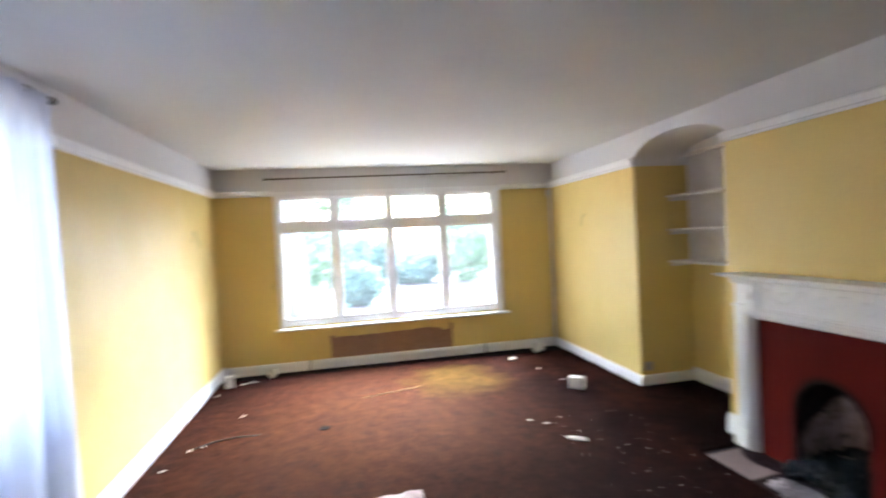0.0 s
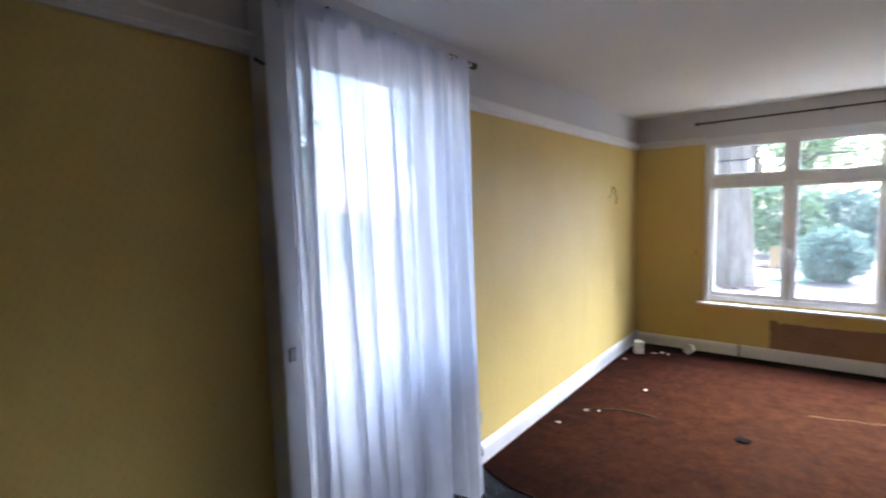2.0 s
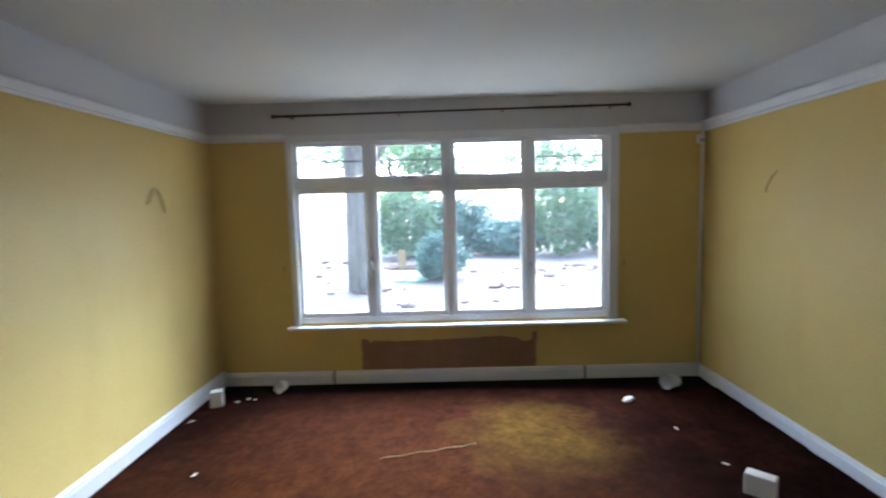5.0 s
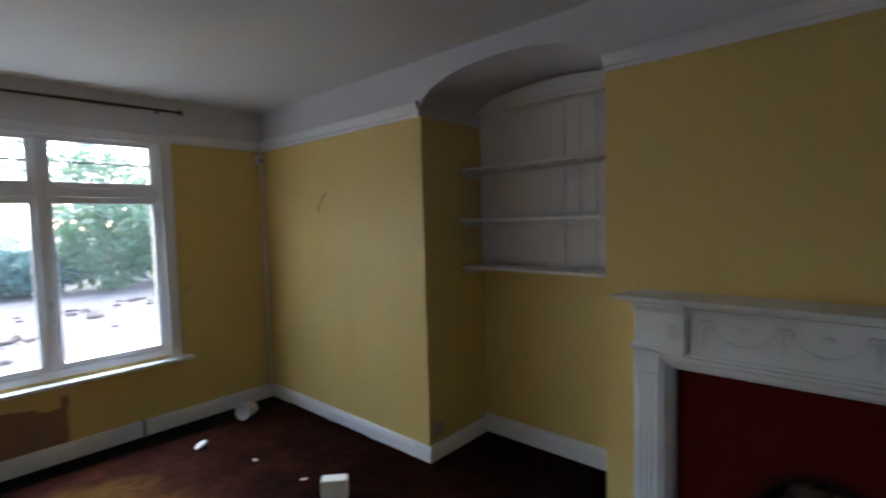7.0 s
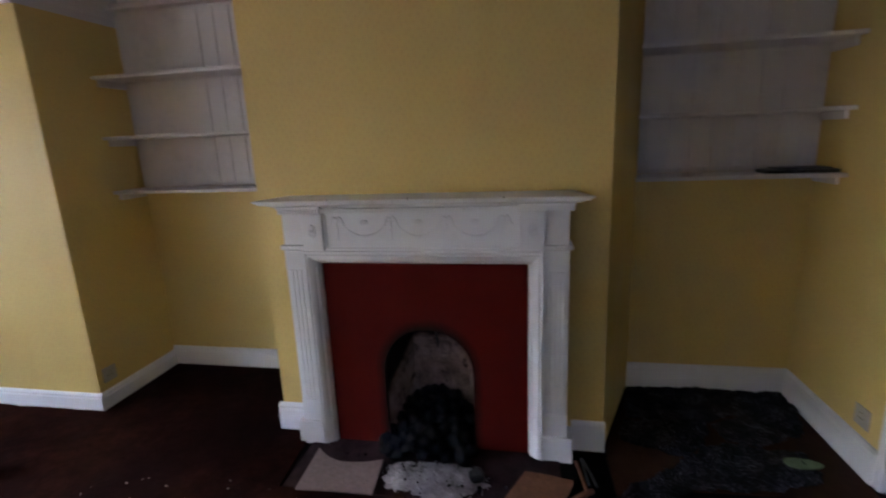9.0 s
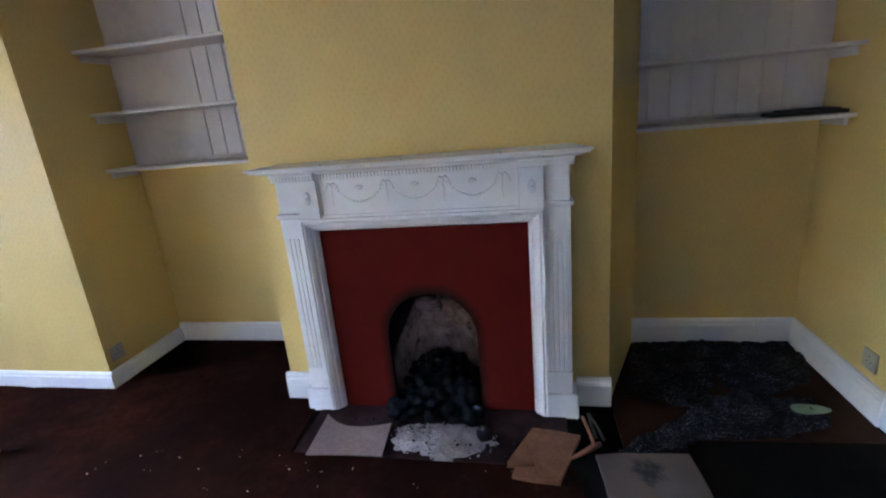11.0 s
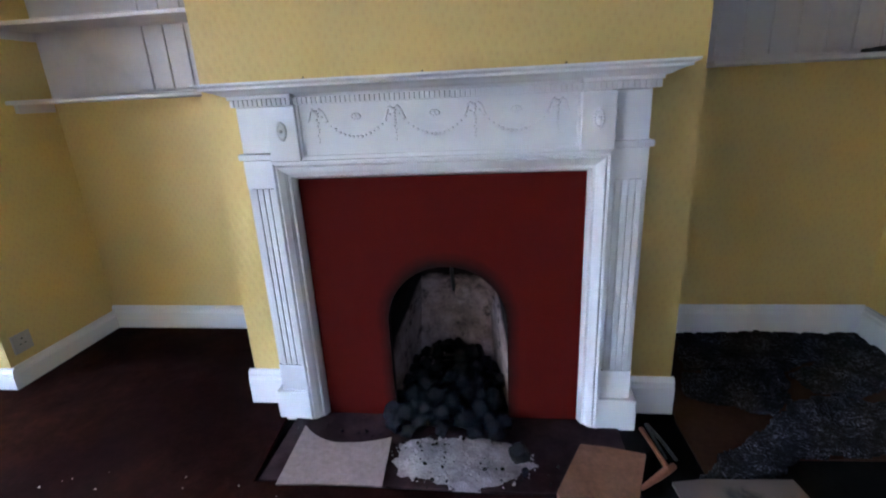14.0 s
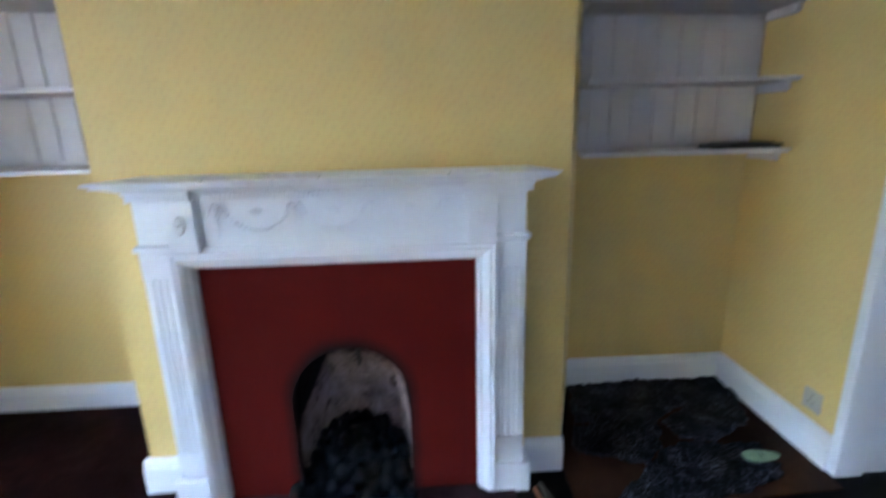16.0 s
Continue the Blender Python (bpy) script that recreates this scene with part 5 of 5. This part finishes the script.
make_pink_strip()
seam = [(1.58 + 0.6 * k / 12, 4.44 + 0.16 * k / 12 + 0.008 * math.sin(k * 1.7), 0.0135) for k in range(13)]
tagged(part("loose_thread", tube(bmesh.new(), seam, 0.0045, 6), STRAW), "pale frayed carpet thread lying on the carpet", "thread")
bm = blob(bmesh.new(), (0, 0, 0.012), 1, 2, (0.075, 0.028, 0.014), 0.2, random.Random(12))
ob = tagged(part("paper_wad", bm, PAPER), "folded white paper scrap lying on the carpet", "paper")
ob.location, ob.rotation_euler = (3.09, 2.94, 0.0132), (0, 0, -0.6)
# small fittings at the foot of the garden door
vl = thing("pipe_valve", "small black radiator valve on a white pipe by the door", "valve")
part("pipe", tube(bmesh.new(), [(0.045, 2.515, 0.0), (0.045, 2.515, 0.10)], 0.009, 8), WHITE, vl, smooth=True)
part("valve_head", tube(bmesh.new(), [(0.045, 2.515, 0.10), (0.045, 2.515, 0.125), (0.045, 2.515, 0.16)], [0.016, 0.02, 0.011], 10), BLACK, vl, smooth=True)
hk = thing("tie_hook", "small dark metal curtain tie hook on the door casing", "hook")
part("stem", tube(bmesh.new(), [(0.086, 1.215, 2.09), (0.10, 1.195, 2.085), (0.10, 1.165, 2.095)], 0.006, 6), BLACK, hk)
hk = thing("tie_hook", "small dark metal hook low on the door casing", "hook")
part("stem", tube(bmesh.new(), [(0.086, 1.215, 0.22), (0.105, 1.20, 0.215), (0.105, 1.175, 0.20)], 0.006, 6), BLACK, hk)

for y in (2.28, 1.948, 1.573):
    tagged(part("nail", tube(bmesh.new(), [(4.003, y, 1.206), (4.002, y, 1.209), (4.001, y, 1.211)], [0.0022, 0.002, 0.0024], 6), BLACK), "small dark nail stuck in the white mantel shelf", "nail", "nails in the shelf")

# ---- outside ----
GZ = -0.35
bm = bmesh.new()
n = 40
vs = [[bm.verts.new(((i / n - 0.5) * 400, (j / n - 0.5) * 400, GZ)) for j in range(n + 1)] for i in range(n + 1)]
for i in range(n):
    for j in range(n):
        bm.faces.new((vs[i][j], vs[i + 1][j], vs[i + 1][j + 1], vs[i][j + 1]))
struct("ground", bm, GRAVEL, "pale dry dug-over garden ground", "ground")


def leaves(bm, c, rad, count, size, rnd, hole=0.0):
    """Many small leaf clumps in an uneven shell round c."""
    for k in range(count):
        d = Vector((rnd.gauss(0, 1), rnd.gauss(0, 1), rnd.gauss(0, 1))).normalized()
        lump = 1 + 0.35 * noise.noise(d * 2.2 + Vector(c))
        p = Vector(c) + Vector((d.x * rad[0], d.y * rad[1], d.z * rad[2])) * lump * rnd.uniform(0.55, 1.0)
        if p.z < GZ + 0.05:
            p.z = GZ + 0.05 + rnd.random() * 0.3
        s = size * rnd.uniform(0.6, 1.4)
        u = Vector((rnd.gauss(0, 1), rnd.gauss(0, 1), rnd.gauss(0, 1))).normalized()
        w = u.orthogonal().normalized()
        a, b = u * s, w * s * 0.6
        bm.faces.new([bm.verts.new(q) for q in (p - a, p - b, p + a, p + b)])


def tree(p, height, spread, label, seed, material=None, trunk=0.16, low=0.35):
    rnd = random.Random(seed)
    t = thing("tree", label, "tree", "", p)
    bm = bmesh.new()
    z1 = height * 0.6
    pts = [(0, 0, -0.1), (rnd.uniform(-0.1, 0.1), rnd.uniform(-0.1, 0.1), z1 * 0.5), (rnd.uniform(-0.3, 0.3), 0, z1)]
    tube(bm, pts, [trunk * 1.3, trunk, trunk * 0.5], 10)
    ends = []
    for k in range(7):
        a, zb = rnd.uniform(0, 6.28), z1 * rnd.uniform(0.45, 1.0)
        e = (math.cos(a) * spread * 0.7, math.sin(a) * spread * 0.7, zb + height * rnd.uniform(0.1, 0.3))
        tube(bm, [(0, 0, zb), (e[0] * 0.5, e[1] * 0.5, zb + (e[2] - zb) * 0.6), e], [trunk * 0.45, trunk * 0.3, trunk * 0.1], 6)
        ends.append(e)
    part("trunk", bm, BARK, t)
    bm = bmesh.new()
    for e in ends + [(0, 0, height * 0.85), (0, 0, height * 0.65)]:
        r = spread * rnd.uniform(0.35, 0.55)
        leaves(bm, e, (r, r, r * 0.75), 420, 0.10, rnd)
    part("crown", bm, material or LEAF, t)


def bush(p, rad, label, seed, material, count=1500, size=0.07, name="bush"):
    t = thing(name, label, name, "", p)
    rnd = random.Random(seed)
    bm = bmesh.new()
    for k in range(6):
        tube(bm, [(0, 0, 0), (rnd.uniform(-0.4, 0.4) * rad[0], rnd.uniform(-0.4, 0.4) * rad[1], rad[2] * 1.2)], [0.03, 0.01], 5)
    part("stems", bm, BARK, t)
    bm = bmesh.new()
    leaves(bm, (0, 0, rad[2] * 0.95), rad, count, size, rnd)
    part("foliage", bm, material, t)


bush((1.9, 13.9, GZ), (0.66, 0.62, 0.62), "rounded dark evergreen bush beyond the window", 31, LEAFDARK, 3500, 0.07)
tree((0.15, 12.6, GZ), 9.5, 3.0, "tall tree with a thick grey trunk near the house", 32, None, 0.32)
tree((-4.5, 19, GZ), 7.5, 3.5, "tall leafy garden tree beyond the window", 33)
tree((1.0, 24, GZ), 5.6, 2.6, "tall leafy garden tree beyond the window", 34)
tree((-0.5, 25, GZ), 7.5, 3.2, "tall leafy garden tree beyond the window", 39)
for k in range(17):
    x = 0.5 + k * 1.9
    bush((x, 19.5 + 0.8 * math.sin(k * 1.7) + 0.12 * k, GZ), (1.5, 1.1, (1.15 + 0.35 * math.sin(k * 2.3)) * (0.8 if k in (1, 2) else 1.2)), "dense dark garden hedge shrub", 50 + k, LEAFDARK if k % 3 else LEAF, 2200, 0.12, "shrub")
tree((7.2, 24, GZ), 5.6, 2.8, "leafy garden tree behind the hedge", 35)
tree((11.5, 25, GZ), 4.8, 2.8, "leafy garden tree behind the hedge", 36)
tree((18, 27, GZ), 4.6, 3.0, "leafy garden tree behind the hedge", 37)
tree((25, 28, GZ), 5, 3.0, "leafy garden tree behind the hedge", 38)
wall = thing("garden_wall", "low red brick garden wall before the hedge", "garden wall")
part("wall_body", B((7.5, 10.0, 17.6, 17.85, GZ, GZ + 0.55)), BRICKRED, wall)
part("coping", B((7.45, 10.05, 17.55, 17.9, GZ + 0.55, GZ + 0.62), bevel=0.01), BRICKRED, wall)
# rough dug soil on the pale ground
rs = random.Random(44)
bm = bmesh.new()
for k in range(46):
    cx, cy = rs.uniform(-3, 16), 8.5 + 10 * rs.random() ** 0.8
    for _ in range(rs.randint(4, 18)):
        r = 0.02 + 0.11 * rs.random() ** 2.5
        blob(bm, (cx + rs.gauss(0, 0.5), cy + rs.gauss(0, 0.25), GZ + 0.2 * r), r, 1, (1.25, 1.0, 0.6), 0.4, rs)
tagged(part("soil_clods", bm, SOIL), "reddish brown clods of dug soil on the pale ground", "soil", "", "stuff")
# garden beyond the west door
for k, (x, y, h) in enumerate(((-9, 4.5, 6.5), (-12, 16, 7.5), (-15, 9.8, 5.2), (-11, 0.5, 7.0))):
    tree((x, y, GZ), h, 2.8, "leafy tree beyond the garden door", 70 + k)
for k in range(6):
    bush((-10.5 + 0.6 * math.sin(k * 2.1), -1 + k * 2.4, GZ), (1.3, 1.5, 0.9 + 0.3 * math.sin(k * 1.9)), "garden shrub beyond the door", 80 + k, LEAF, 1100, 0.11, "shrub")
tarp = bmesh.new()
blob(tarp, (0, 0, 0), 1, 3, (0.45, 0.3, 0.08), 0.12, random.Random(6))
ob = tagged(part("plastic_sheet", tarp, TARP), "pale green plastic sheet lying on the ground outside", "plastic sheet")
ob.location = (1.07, 13.7, GZ + 0.03)
bank = blob(bmesh.new(), (0, 0, 0), 1, 3, (1.3, 0.5, 0.16), 0.1, random.Random(8))
ob = tagged(part("soil_heap", bank, SOIL), "low heap of dug reddish brown soil", "soil heap")
ob.location = (1.3, 16.3, GZ)
bm = B((-0.11, 0.11, -0.015, 0.015, 0, 0.62), bevel=0.004)
ob = tagged(part("upright_plank", bm, STRAW), "weathered tan plank standing upright in the ground", "plank")
ob.location, ob.rotation_euler = (0.68, 15.9, GZ - 0.02), (0.03, 0.02, 0.1)
shed = thing("garden_shed", "pale painted garden shed with a gable behind the hedge", "shed", "", (4.8, 34, GZ))
part("shed_body", prism_y(bmesh.new(), [(-1.1, 0), (1.1, 0), (1.1, 1.25), (0, 1.9), (-1.1, 1.25)], 0, 2.4), PAPER, shed)
for sx in (-1, 1):
    part("roof_slope", prism_y(bmesh.new(), [(0, 1.905), (0, 1.965), (sx * 1.3, 1.195), (sx * 1.3, 1.135)], -0.12, 2.52), CREAM, shed)
part("shed_door", B((-0.4, 0.4, -0.03, -0.001, 0.0, 1.15), bevel=0.004), CREAM, shed)
